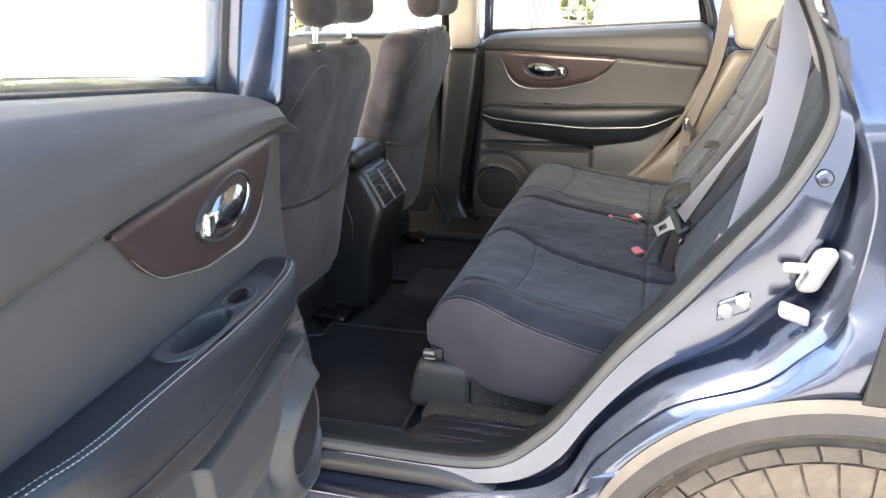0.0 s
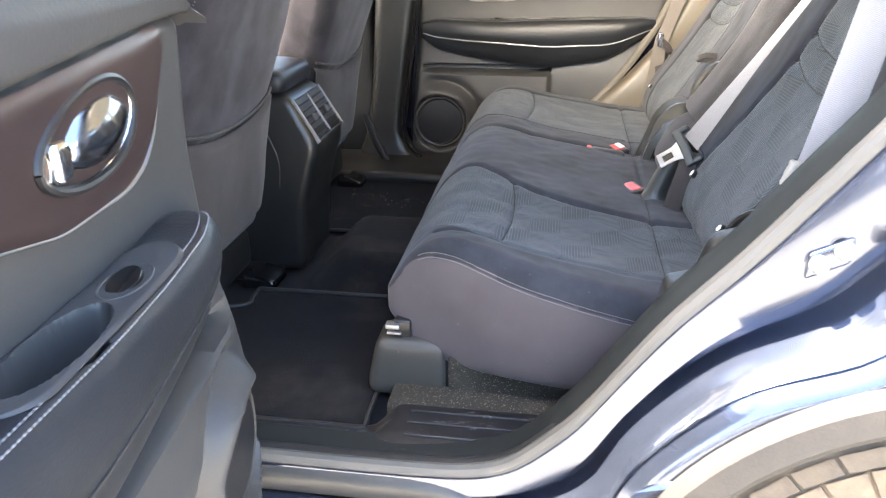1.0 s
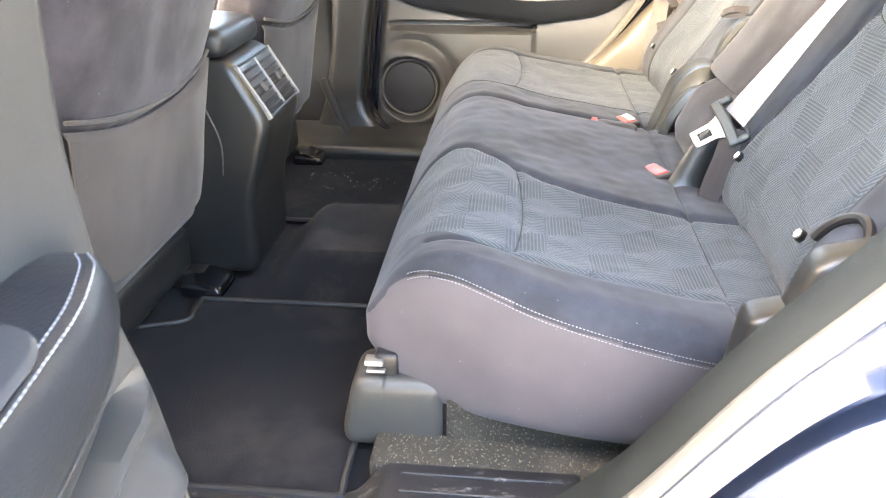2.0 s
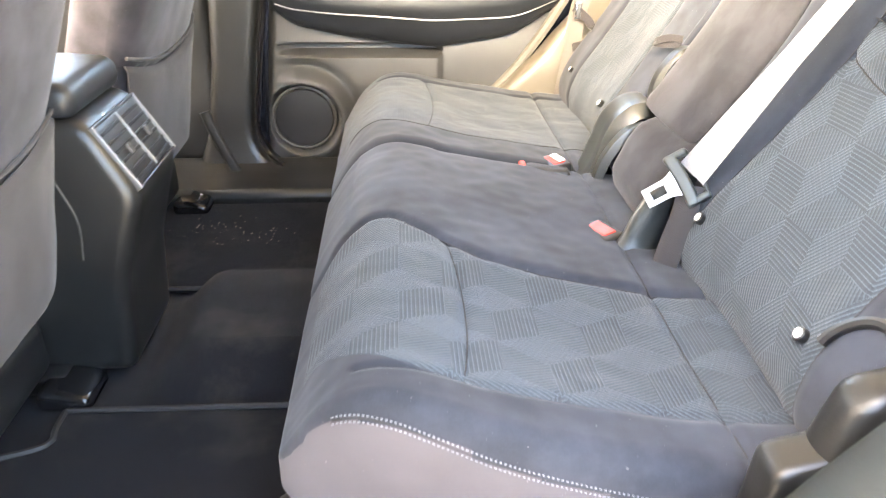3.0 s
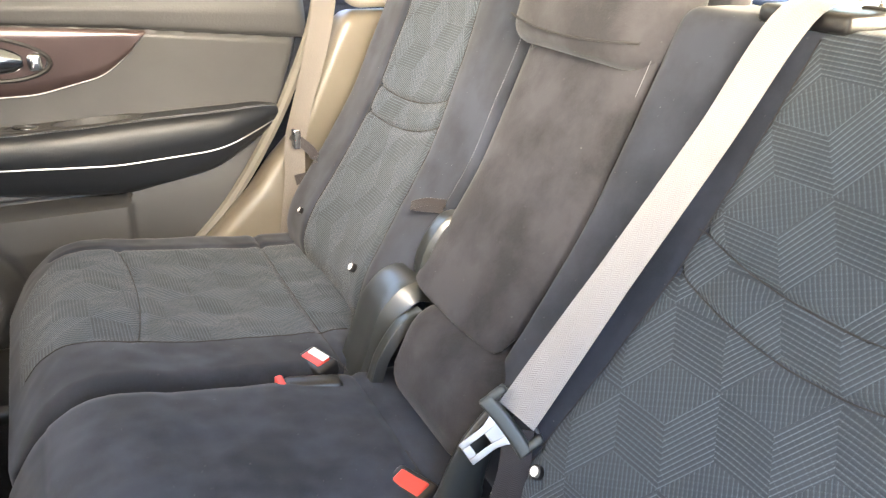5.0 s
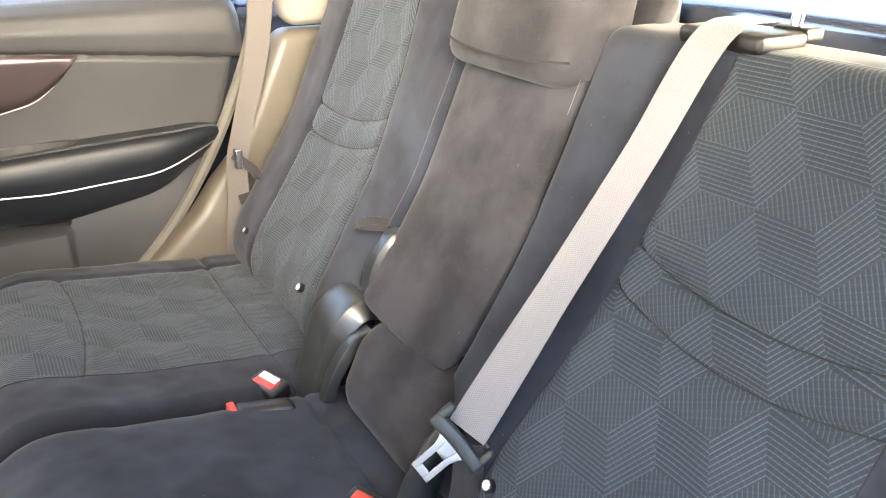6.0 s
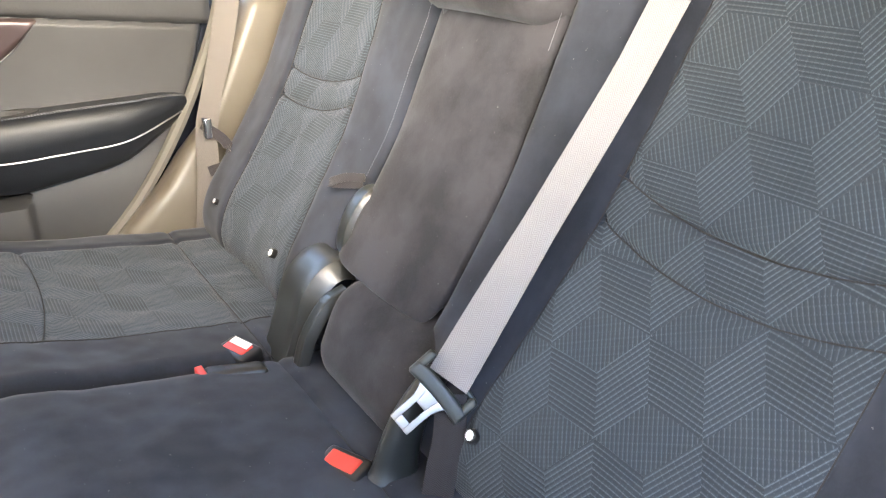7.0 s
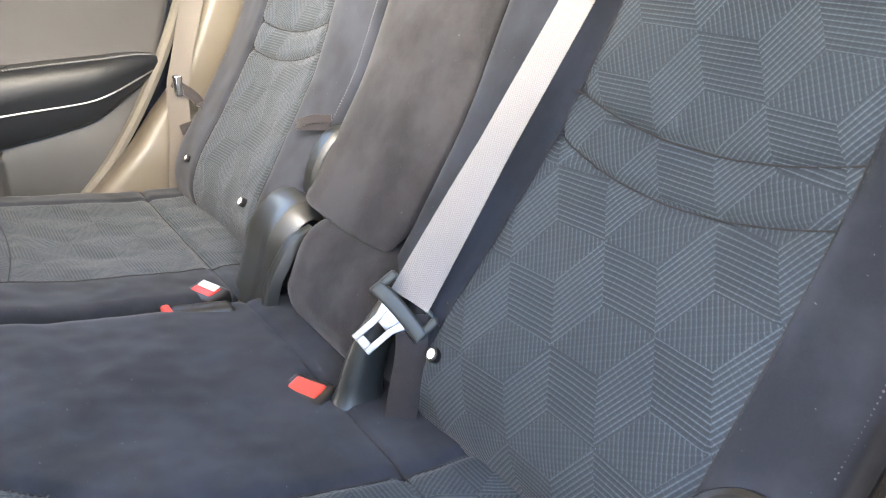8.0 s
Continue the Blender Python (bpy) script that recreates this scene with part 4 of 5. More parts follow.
PROF = [(0.57, -0.012), (0.62, -0.012), (0.66, -0.010), (0.70, 0.002), (0.80, 0.070), (0.90, 0.132), (0.95, 0.155), (1.087, 0.213), (1.16, 0.243), (1.22, 0.262)]


def back_x(z):
    return ease(PROF, z)


def seam_up(o):
    return 0.930 + 0.026 * ((o - 0.43) / 0.15) ** 2


def seam_down(o):
    return 0.884 + 0.028 * ((o - 0.43) / 0.15) ** 2


def seat_back(name, y0, y1, sign, label, k_in, k_out):

    def inner(z):
        return k_in + 0.045 * (z - 0.77) / 0.34

    def bend(d, y, z):
        o = y * sign
        hollow = 0.010 * math.sin(math.pi * min(max((o - k_in) / (k_out - k_in), 0), 1)) * min(1, max(0, (1.14 - z) / 0.1))
        front = max(0.0, 1 - d / 0.05)
        g = 0.0
        if inner(z) < o < k_out:
            g = -groove(z - seam_up(o), 0.006, 0.007) - groove(z - seam_down(o), 0.006, 0.007)
        g -= groove(o - inner(z), 0.006, 0.005) + groove(o - k_out, 0.006, 0.005)
        w = 0.002 * noise.noise((y * 12, z * 12, 7.0)) + 0.001 * noise.noise((y * 34, z * 34, 2.0))
        tuck = 0.03 * max(0, (0.66 - z) / 0.09) ** 2
        return Vector((back_x(z) + d * 0.95 + front * (hollow + g + w + tuck), y, z + 0.35 * d * min(1, max(0, (1.15 - z) / 0.2))))

    def knit(d, y, z):
        o = y * sign
        return min(o - inner(z), k_out - o, z - 0.60, 0.02 - d * 0.6)

    b = part(name, rbox(0.0, 0.11, y0, y1, 0.57, 1.150, 0.018, (6, int((y1 - y0) / 0.007), 100), bend, knit, lambda d, y, z: (y * sign, z * 1.17)), KNIT, bench, label)
    for f in (seam_up, seam_down):
        part("seam", tube([bend(0.0, o * sign, f(o)) + Vector((-0.0008, 0, 0.0005)) for o in [inner(0.92) + (k_out - inner(0.92)) * i / 24 for i in range(25)]], 0.0010, 6, 50), THREAD_DARK, b)
    for f in (inner, lambda z: k_out):
        part("seam", tube([bend(0.0, f(z) * sign, z) + Vector((-0.0006, 0, 0.0004)) for z in [0.61 + 0.53 * i / 30 for i in range(31)]], 0.0009, 6, 60), THREAD_DARK, b)
    if sign > 0:
        edge = [bend(0.0, y0 + 0.022, z) + Vector((-0.0005, 0, 0)) for z in [0.78 + 0.0018 * i for i in range(190)]]
        part("stitching", dash(edge, 2, 1, (-0.8, 0, 0.5), 0.0006), THREAD, b, "pale stitching along the inner edge")
    part("back_board", rbox(0.113, 0.135, y0 + 0.01, y1 - 0.01, 0.60, 1.12, 0.008, (1, 6, 10), lambda d, y, z: Vector((back_x(z) + d, y, z + 0.1 * d))), GREY, b, "grey carpeted back board")
    return b


seat_back("backrest", -0.655, -0.132, -1, "upright rear backrest in charcoal suede and ribbed cloth", 0.262, 0.574)
seat_back("backrest", 0.110, 0.620, 1, "upright narrow rear backrest in charcoal suede and ribbed cloth", 0.240, 0.510)

# middle: fold-down armrest, lower roll, backing


def arm_bend(d, y, z):
    f = max(0, 1 - d / 0.04)
    u = (y + 0.012) / 0.118
    return Vector((back_x(z) - 0.016 + d * 0.9 + f * (0.008 * u * u + 0.006 * abs(u) ** 8) + f * 0.0015 * noise.noise((y * 15, z * 15, 4)), y, z + 0.35 * d))


arm = part("armrest", rbox(0.0, 0.075, -0.130, 0.106, 0.746, 1.100, 0.014, (4, 28, 40), arm_bend), SUEDE, bench, "folded-up suede centre armrest")
part("lower_roll", rbox(-0.036, 0.07, -0.172, 0.050, 0.612, 0.752, 0.042, (8, 20, 14), lambda x, y, z: Vector((x + 0.42 * max(0, z - 0.665), y, z))), SUEDE, bench, "padded suede roll below the armrest")
part("backing", rbox(0.080, 0.125, -0.156, 0.122, 0.58, 1.15, 0.02, (2, 8, 20), lambda d, y, z: Vector((back_x(z) + d - 0.02, y, z + 0.3 * d))), SUEDE, bench)
part("zip_slit", tube([(back_x(1.052) - 0.006, -0.131, 1.052), (back_x(1.098) - 0.005, -0.129, 1.098)], 0.0004, 6, 6), THREAD, arm, "pale worn slit at the armrest's top corner")
part("pull_strap", ribbon([(back_x(0.84) - 0.006, 0.116, 0.852), (back_x(0.84) - 0.026, 0.138, 0.850), (back_x(0.84) - 0.040, 0.160, 0.838), (back_x(0.84) - 0.028, 0.148, 0.838), (back_x(0.84) - 0.008, 0.120, 0.842)], 0.012, (0, 0.25, 1), 30), WEB_DARK_SHADED, arm, "dark woven pull loop")

# moulded hinge cover between the two backrests


def s_cover(y0, y1, path, thick, mat):
    line = smooth_line([(x, 0, z) for x, z in path], 30)
    rows = []
    for i, p in enumerate(line):
        t, a, b = frame_axes(line, i, Vector((0, 1, 0)))
        out = a if a.z * 0.8 - a.x * 0.6 > 0 else -a
        row = []
        for k in range(13):
            u = -1 + k / 6
            lip = -thick * max(0, abs(u) - 0.62) ** 1.3 * 4.2
            row.append(p + out * lip + Vector((0, (y0 + y1) / 2 + u * (y1 - y0) / 2, 0)))
        rows.append(row)
    return part("hinge_cover", sheet(rows, 0.004), mat, bench, "curved glossy grey plastic hinge cover")


s_cover(0.066, 0.170, [(0.050, 0.750), (0.028, 0.755), (0.000, 0.747), (-0.030, 0.715), (-0.045, 0.670), (-0.062, 0.625), (-0.085, 0.600)], 0.020, COVER)
s_cover(0.040, 0.068, [(0.02, 0.728), (-0.012, 0.715), (-0.044, 0.672), (-0.060, 0.625), (-0.075, 0.598)], 0.012, COVER)
s_cover(0.090, 0.122, [(0.118, 0.842), (0.080, 0.838), (0.050, 0.800), (0.040, 0.760), (0.055, 0.735)], 0.006, COVER)


def headrest(seat, x, y, z, w, h, d, tilt, label, posts=0.09, post_low=0.05):

    def bend(px, py, pz):
        u, k = (py - y) / (w / 2), (pz - z) / h
        return Vector((px + tilt * (pz - z) + 0.018 * u * u, y + (py - y) * (1 - 0.10 * k ** 2), pz + 0.006 * (1 - u * u)))

    r = part("headrest", rbox(x - d / 2, x + d / 2, y - w / 2, y + w / 2, z, z + h, 0.04, (5, 14, 10), bend), SUEDE, seat, label)
    part("seam", tube([bend(x - d / 2 + 0.002 * abs(u), y + u * w / 2 * 0.96, z + 0.028 + 0.012 * u * u) for u in [-1 + i / 10 for i in range(21)]], 0.0016, 5, 30), THREAD_DARK, r)
    for sy in (-1, 1):
        part("post", tube([(x - tilt * 0.02, y + sy * posts, z + 0.03), (x - tilt * (post_low + 0.04), y + sy * posts, z - post_low - 0.03)], 0.0065, 12, 4), CHROME, r, "chrome headrest post")
        part("guide", rbox(x - 0.016, x + 0.016, y + sy * posts - 0.020, y + sy * posts + 0.020, z - post_low - 0.008, z - post_low + 0.007, 0.005, (2, 2, 1), lambda a, b, c: Vector((a - tilt * post_low, b, c))), BLACK, r, "black headrest guide")
    return r


headrest(bench, 0.212, 0.000, 1.070, 0.275, 0.16, 0.105, 0.25, "grey suede middle rear headrest", 0.07, 0.0)
headrest(bench, 0.330, -0.390, 1.205, 0.270, 0.17, 0.10, 0.25, "grey suede outer rear headrest, raised", 0.075, 0.045)
headrest(bench, 0.330, 0.375, 1.205, 0.270, 0.17, 0.10, 0.25, "grey suede outer rear headrest, raised", 0.075, 0.045)

# ---- front seats ----
FPROF = [(0.50, -0.885), (0.56, -0.872), (0.70, -0.858), (0.80, -0.838), (0.92, -0.795), (1.03, -0.758), (1.10, -0.745), (1.15, -0.750)]


def front_seat(name, cy, dx, label):
    s = thing(name, (-1.0 + dx, cy, 0.40), label, "car seat", "front seats")

    def half(z):
        return ease([(0.50, 0.175), (0.62, 0.20), (0.80, 0.225), (0.95, 0.245), (1.06, 0.235), (1.14, 0.205)], z)

    def bend(d, u, z):
        u = u / 0.24
        k = max(0, 1 - d / 0.05)
        g = groove(z - (0.775 + 0.035 * u * u), 0.006, 0.007) * k
        wr = 0.0016 * noise.noise((u * 4, z * 14, cy)) * k
        return Vector((ease(FPROF, z) + dx - d + g + wr - 0.022 * k * u ** 4, cy + u * half(z) * (1 - 0.06 * max(0, d - 0.05) / 0.07), z - 0.012 * u * u * max(0, (z - 1.05) / 0.1)))

    def on(u, z, out):
        return bend(0.0, u * 0.24, z) + Vector((out, 0, 0))

    part("backrest", rbox(0.0, 0.13, -0.24, 0.24, 0.53, 1.135, 0.045, (6, 40, 56), bend), BACKSUEDE, s, "dark suede backrest with a map pocket")
    part("pocket_edge", tube([on(u, 0.79 + 0.033 * u * u, 0.004) for u in [-0.97 + 0.0970 * i for i in range(21)]], 0.003, 8, 50), BACKCLOTH, s, "elastic map pocket edge")
    rows = []
    for k in range(24):
        z = 0.575 + (0.775 - 0.575) * k / 23
        rows.append([on(u, z + 0.035 * u * u * k / 23, 0.007 + 0.004 * math.sin(math.pi * k / 23)) for u in [-0.97 + 0.0485 * i for i in range(41)]])
    part("map_pocket", sheet(rows, 0.003), BACKCLOTH, s, "grey cloth map pocket")
    st = [on(-0.95 + 0.0025 * i, 1.100 - 0.55 * (-0.95 + 0.0025 * i + 0.55) ** 2, 0.001) for i in range(190)]
    part("stitching", dash(st, 4, 1, (1, 0, 0), 0.0007), THREAD, s, "pale stitching near the shoulder")
    part("seat_cushion", rbox(-1.38 + dx, -0.90 + dx, cy - 0.25, cy + 0.25, 0.50, 0.66, 0.05, (8, 8, 4)), SUEDE, s)
    part("seat_base", rbox(-1.34 + dx, -0.92 + dx, cy - 0.20, cy + 0.20, 0.415, 0.505, 0.02, (3, 3, 2)), BLACK, s, "black seat base")
    for sy in (-1, 1):
        r = part("seat_rail", rbox(-1.40 + dx, -0.89 + dx, cy + sy * 0.185 - 0.022, cy + sy * 0.185 + 0.022, 0.385, 0.42, 0.008, (4, 1, 1)), BLACK, s, "black seat rail")
        if sy < 0:
            continue
        part("rail_cap", rbox(-0.925 + dx, -0.845 + dx, cy + sy * 0.165 - 0.042, cy + sy * 0.165 + 0.042, 0.385, 0.418, 0.012, (4, 3, 2), lambda x, y, z: Vector((x, y, z - 0.25 * max(0, x + 0.885 - dx) * (z > 0.40)))), GLOSS, r, "glossy black rail end cap")
    part("recliner_cover", rbox(-1.02 + dx, -0.885 + dx, cy - 0.262, cy - 0.215, 0.46, 0.60, 0.03, (3, 2, 3)), TRIM, s, "dark plastic side cover")
    return s


seat_a = front_seat("car_seat", -0.365, 0.0, "front seat seen from behind, grey cloth with suede")
seat_b = front_seat("car_seat", 0.335, 0.015, "front passenger seat seen from behind, grey cloth with suede")
headrest(seat_a, -0.775, -0.365, 1.170, 0.275, 0.20, 0.10, -0.05, "grey suede front headrest on chrome posts", 0.092, 0.035)
headrest(seat_b, -0.755, 0.335, 1.165, 0.275, 0.20, 0.10, -0.05, "grey suede front headrest on chrome posts", 0.092, 0.035)

# ---- centre console with rear vents ----
con = thing("centre_console", (-0.9, -0.06, 0.44), "dark plastic centre console with silver rear air vents", "console")
CY = -0.062
CF = [(0.40, -0.800), (0.55, -0.790), (0.66, -0.758), (0.685, -0.748), (0.70, -0.752), (0.80, -0.808), (0.83, -0.83)]


def con_bend(d, y, z):
    w = ease([(0.40, 1.0), (0.60, 1.02), (0.70, 1.0), (0.82, 0.92)], z)
    return Vector((ease(CF, z) - d, CY + (y - CY) * w, z))


part("body", rbox(0.0, 0.75, CY - 0.105, CY + 0.105, 0.40, 0.800, 0.022, (10, 8, 40), con_bend), TRIM_DARK, con)
part("lid", rbox(-1.25, -0.815, CY - 0.10, CY + 0.10, 0.803, 0.852, 0.022, (8, 6, 3), lambda x, y, z: Vector((x, y, z - 0.10 * max(0, x + 0.87)))), ARMSKIN, con, "padded console lid")


def vent_at(y, h, out):
    """A point on the slanted vent face: h from its lower edge, out from the face."""
    t = Vector((-0.060, 0, 0.098)).normalized()
    nrm = Vector((0.098, 0, 0.060)).normalized()
    return Vector((-0.750, CY + y, 0.694)) + t * h + nrm * out


def vent_box(y0, y1, h0, h1, o0, o1, r):
    return rbox(o0, o1, y0, y1, h0, h1, r, (1, 2, 2), lambda o, y, h: vent_at(y, h, o))


for y0, y1, h0, h1 in ((-0.089, -0.084, 0.004, 0.108), (0.084, 0.089, 0.004, 0.108), (-0.082, 0.082, 0.004, 0.009), (-0.082, 0.082, 0.103, 0.108), (-0.0022, 0.0022, 0.010, 0.102)):
    side = y1 - y0 < 0.02
    part("vent_frame", vent_box(y0, y1, h0, h1, -0.004, 0.008, 0.002), SATIN if side else BLACK, con, "satin silver vent frame" if side else "black vent edge")
part("vent_well", vent_box(-0.082, 0.082, 0.009, 0.103, 0.0012, 0.0025, 0.0005), VENT, con, "black vent opening")
for sy in (-1, 1):
    for k in range(6):
        part("slat", vent_box(sy * 0.042 - 0.036, sy * 0.042 + 0.036, 0.014 + k * 0.0148, 0.019 + k * 0.0148, 0.003, 0.0065, 0.0012), VENT, con)
    part("vent_tab", vent_box(sy * 0.042 - 0.006, sy * 0.042 + 0.006, 0.046, 0.062, 0.006, 0.011, 0.002), GREY, con, "grey vent tab")
    part("side_line", tube([con_bend(0.095, CY + sy * 0.1055, 0.72), con_bend(0.080, CY + sy * 0.106, 0.66), con_bend(0.065, CY + sy * 0.1065, 0.60)], 0.0014, 6, 20), GREY, con)


# ---- floor mats ----
def floor_mat(name, y0, y1, sign, label):
    m = thing(name, (-0.75, (y0 + y1) / 2, 0.388), label, "floor mat", "rear floor mats")

    def edge(u, v):
        x, y = -0.97 + 0.44 * u, y0 + (y1 - y0) * v
        cut = (v > 0.82 if sign < 0 else v < 0.18) and u < 0.25
        return (max(x, -0.88) if cut else x), y

    rows = [[(*edge(i / 24, j / 24), 0.389 + 0.002 * noise.noise((i * 0.3, j * 0.3, y0))) for j in range(25)] for i in range(25)]
    part("surface", sheet(rows, 0.006), MAT, m)
    ring = [Vector((*edge(0, j / 12), 0.392)) for j in range(13)] + [Vector((*edge(i / 12, 1), 0.392)) for i in range(1, 13)] + [Vector((*edge(1, 1 - j / 12), 0.392)) for j in range(1, 13)] + [Vector((*edge(1 - i / 12, 0), 0.392)) for i in range(1, 13)]
    part("binding", tube(ring, 0.0045, 6, 120), RUBBER_DARK, m, "black bound edge")
    return m


floor_mat("floor_mat", -0.70, -0.245, -1, "black pile rear floor mat on the carpet")
floor_mat("floor_mat", 0.110, 0.560, 1, "black pile rear floor mat with crumbs of dirt")
_bm = bmesh.new()
for _ in range(60):
    x, y = rng.gauss(-0.80, 0.05), rng.gauss(0.36, 0.05)
    if rng.random() < 0.4:
        x, y = rng.gauss(-0.67, 0.025), rng.gauss(0.33, 0.025)
    bmesh.ops.create_icosphere(_bm, subdivisions=1, radius=rng.uniform(0.0006, 0.0018), matrix=Matrix.Translation((x, y, 0.3965)) @ Matrix.Diagonal((1, rng.uniform(0.5, 2.5), 0.5, 1)))
alone("dirt_crumbs", _bm, plain("dry_dirt", (0.24, 0.20, 0.15), 0.95), "crumbs of dry dirt on the far mat", "dirt", kind="stuff")

# ---- near body side: sill, door jamb, quarter panel, wheel ----
IN = [(-0.90, 0.412), (-0.60, 0.410), (-0.42, 0.411), (-0.34, 0.418), (-0.287, 0.438), (-0.235, 0.485), (-0.189, 0.537), (-0.1015, 0.668), (-0.022, 0.767), (0.052, 0.866), (0.119, 0.959), (0.164, 1.058), (0.161, 1.127), (0.138, 1.195), (0.075, 1.33), (0.0, 1.43), (-0.12, 1.49)]
OUT = [(-0.90, 0.360), (-0.60, 0.358), (-0.42, 0.360), (-0.262, 0.378), (-0.178, 0.425), (-0.126, 0.525), (-0.027, 0.627), (0.091, 0.685), (0.145, 0.737), (0.191, 0.797), (0.212, 0.932), (0.205, 1.01), (0.168, 1.119), (0.135, 1.223), (0.06, 1.37), (-0.06, 1.50)]
NJ = 90
li = smooth_line([(x, 0, z) for x, z in IN], NJ)
lo = smooth_line([(x, 0, z) for x, z in OUT], NJ)


def lean_in(z):
    """The body's tumblehome above the belt."""
    return 0.40 * max(0, z - 1.08)


def jamb_row(f, y):
    return [Vector((p.x + (q.x - p.x) * f, y + lean_in(p.z + (q.z - p.z) * f), p.z + (q.z - p.z) * f)) for p, q in zip(li, lo)]


jamb = [jamb_row(0.02, -0.798), jamb_row(0.06, -0.806), jamb_row(0.10, -0.818), jamb_row(0.50, -0.822), jamb_row(0.62, -0.815), jamb_row(0.70, -0.795), jamb_row(0.80, -0.792), jamb_row(0.88, -0.815), jamb_row(0.94, -0.858), jamb_row(1.0, -0.872), jamb_row(1.06, -0.882)]
alone("door_jamb", sheet(jamb, 0.004), NAVY, "navy painted rear door jamb and rocker, dusty", "door jamb", kind="structure")
seal = [Vector((p.x + (q.x - p.x) * 0.02, -0.806 + lean_in(p.z), p.z + (q.z - p.z) * 0.02)) for p, q in zip(li, lo)]
alone("door_seal", tube(seal, 0.0125, 10, 140, (0, 1, 0), 1.0), RUBBER, "grey rubber door seal round the opening", "door seal", kind="structure")
rows = []
for off, y in ((0.0, -0.802), (0.006, -0.788), (0.010, -0.770), (0.008, -0.745), (0.0, -0.735)):
    row = []
    for i, p in enumerate(li):
        t, a, b = frame_axes(li, i, Vector((0, 1, 0)))
        row.append(Vector((p.x, y + lean_in(p.z), p.z)) + a * off * (1 if i > NJ * 0.36 else 0.0))
    rows.append(row)
alone("opening_trim", sheet(rows, 0.003), OPENING, "dark plastic inner trim of the door opening", "trim", kind="structure")
alone("seal_lip", tube([p + Vector((0.0, 0.020, 0.0)) for p in seal], 0.008, 8, 140, (0, 1, 0), 1.4), RUBBER_DARK, "dark inner lip of the door seal", "door seal", kind="structure")

# quarter panel: from the jamb's outer edge to the wheel arch and the tail
WX, WZ = 0.245, 0.27
QUARTER = [(-0.90, 0.22), (-0.60, 0.22), (-0.40, 0.22), (-0.24, 0.25), (-0.155, 0.32), (-0.135, 0.40), (-0.08, 0.51), (0.04, 0.613), (0.16, 0.660), (0.26, 0.672), (0.40, 0.64), (0.75, 0.72), (1.05, 0.95), (1.05, 1.12), (0.75, 1.30), (0.30, 1.47)]
lq = smooth_line([(x, 0, z) for x, z in QUARTER], NJ)


def arch_edge(p, q):
    """Where the panel under p ends: straight above the wheel on the arch, elsewhere on the panel's own edge."""
    d = Vector((p.x - WX, 0, p.z - WZ))
    on_arch = Vector((WX, 0, WZ)) + d.normalized() * 0.40
    w = min(max((p.x + 0.24) / 0.08, 0), 1) * min(max((0.95 - p.z) / 0.15, 0), 1)
    return q.lerp(on_arch, w * w * (3 - 2 * w))


lq = [arch_edge(p, q) for p, q in zip(jamb_row(1.06, 0), lq)]
rows = []
for k in range(16):
    f = k / 15
    rows.append([Vector((p.x + (q.x - p.x) * f, -0.880 - 0.022 * math.sin(math.pi * min(1, f * 0.75)) + lean_in(p.z + (q.z - p.z) * f), p.z + (q.z - p.z) * f)) for p, q in zip(jamb_row(1.06, 0), lq)])
quarter = alone("quarter_panel", sheet(rows, 0.003), NAVY, "dusty dark navy rear quarter panel", "quarter panel", kind="structure")

# arch cladding and the wheel
rows = []
for r, y in ((0.415, -0.890), (0.413, -0.915), (0.405, -0.925), (0.375, -0.930), (0.366, -0.925), (0.362, -0.900), (0.366, -0.72), (0.33, -0.655), (0.05, -0.645)):
    rows.append([Vector((WX + r * math.cos(a), y, WZ + r * math.sin(a))) for a in [radians(-20 + 230 * i / 70) for i in range(71)]])
alone("arch_cladding", sheet(rows, 0.003), CLAD, "dusty grey plastic wheel arch cladding", "cladding", kind="structure")
alone("rocker_cladding", rbox(-1.95, -0.22, -0.905, -0.86, 0.10, 0.30, 0.02, (10, 2, 3)), CLAD, "grey plastic rocker cladding", "cladding", kind="structure")

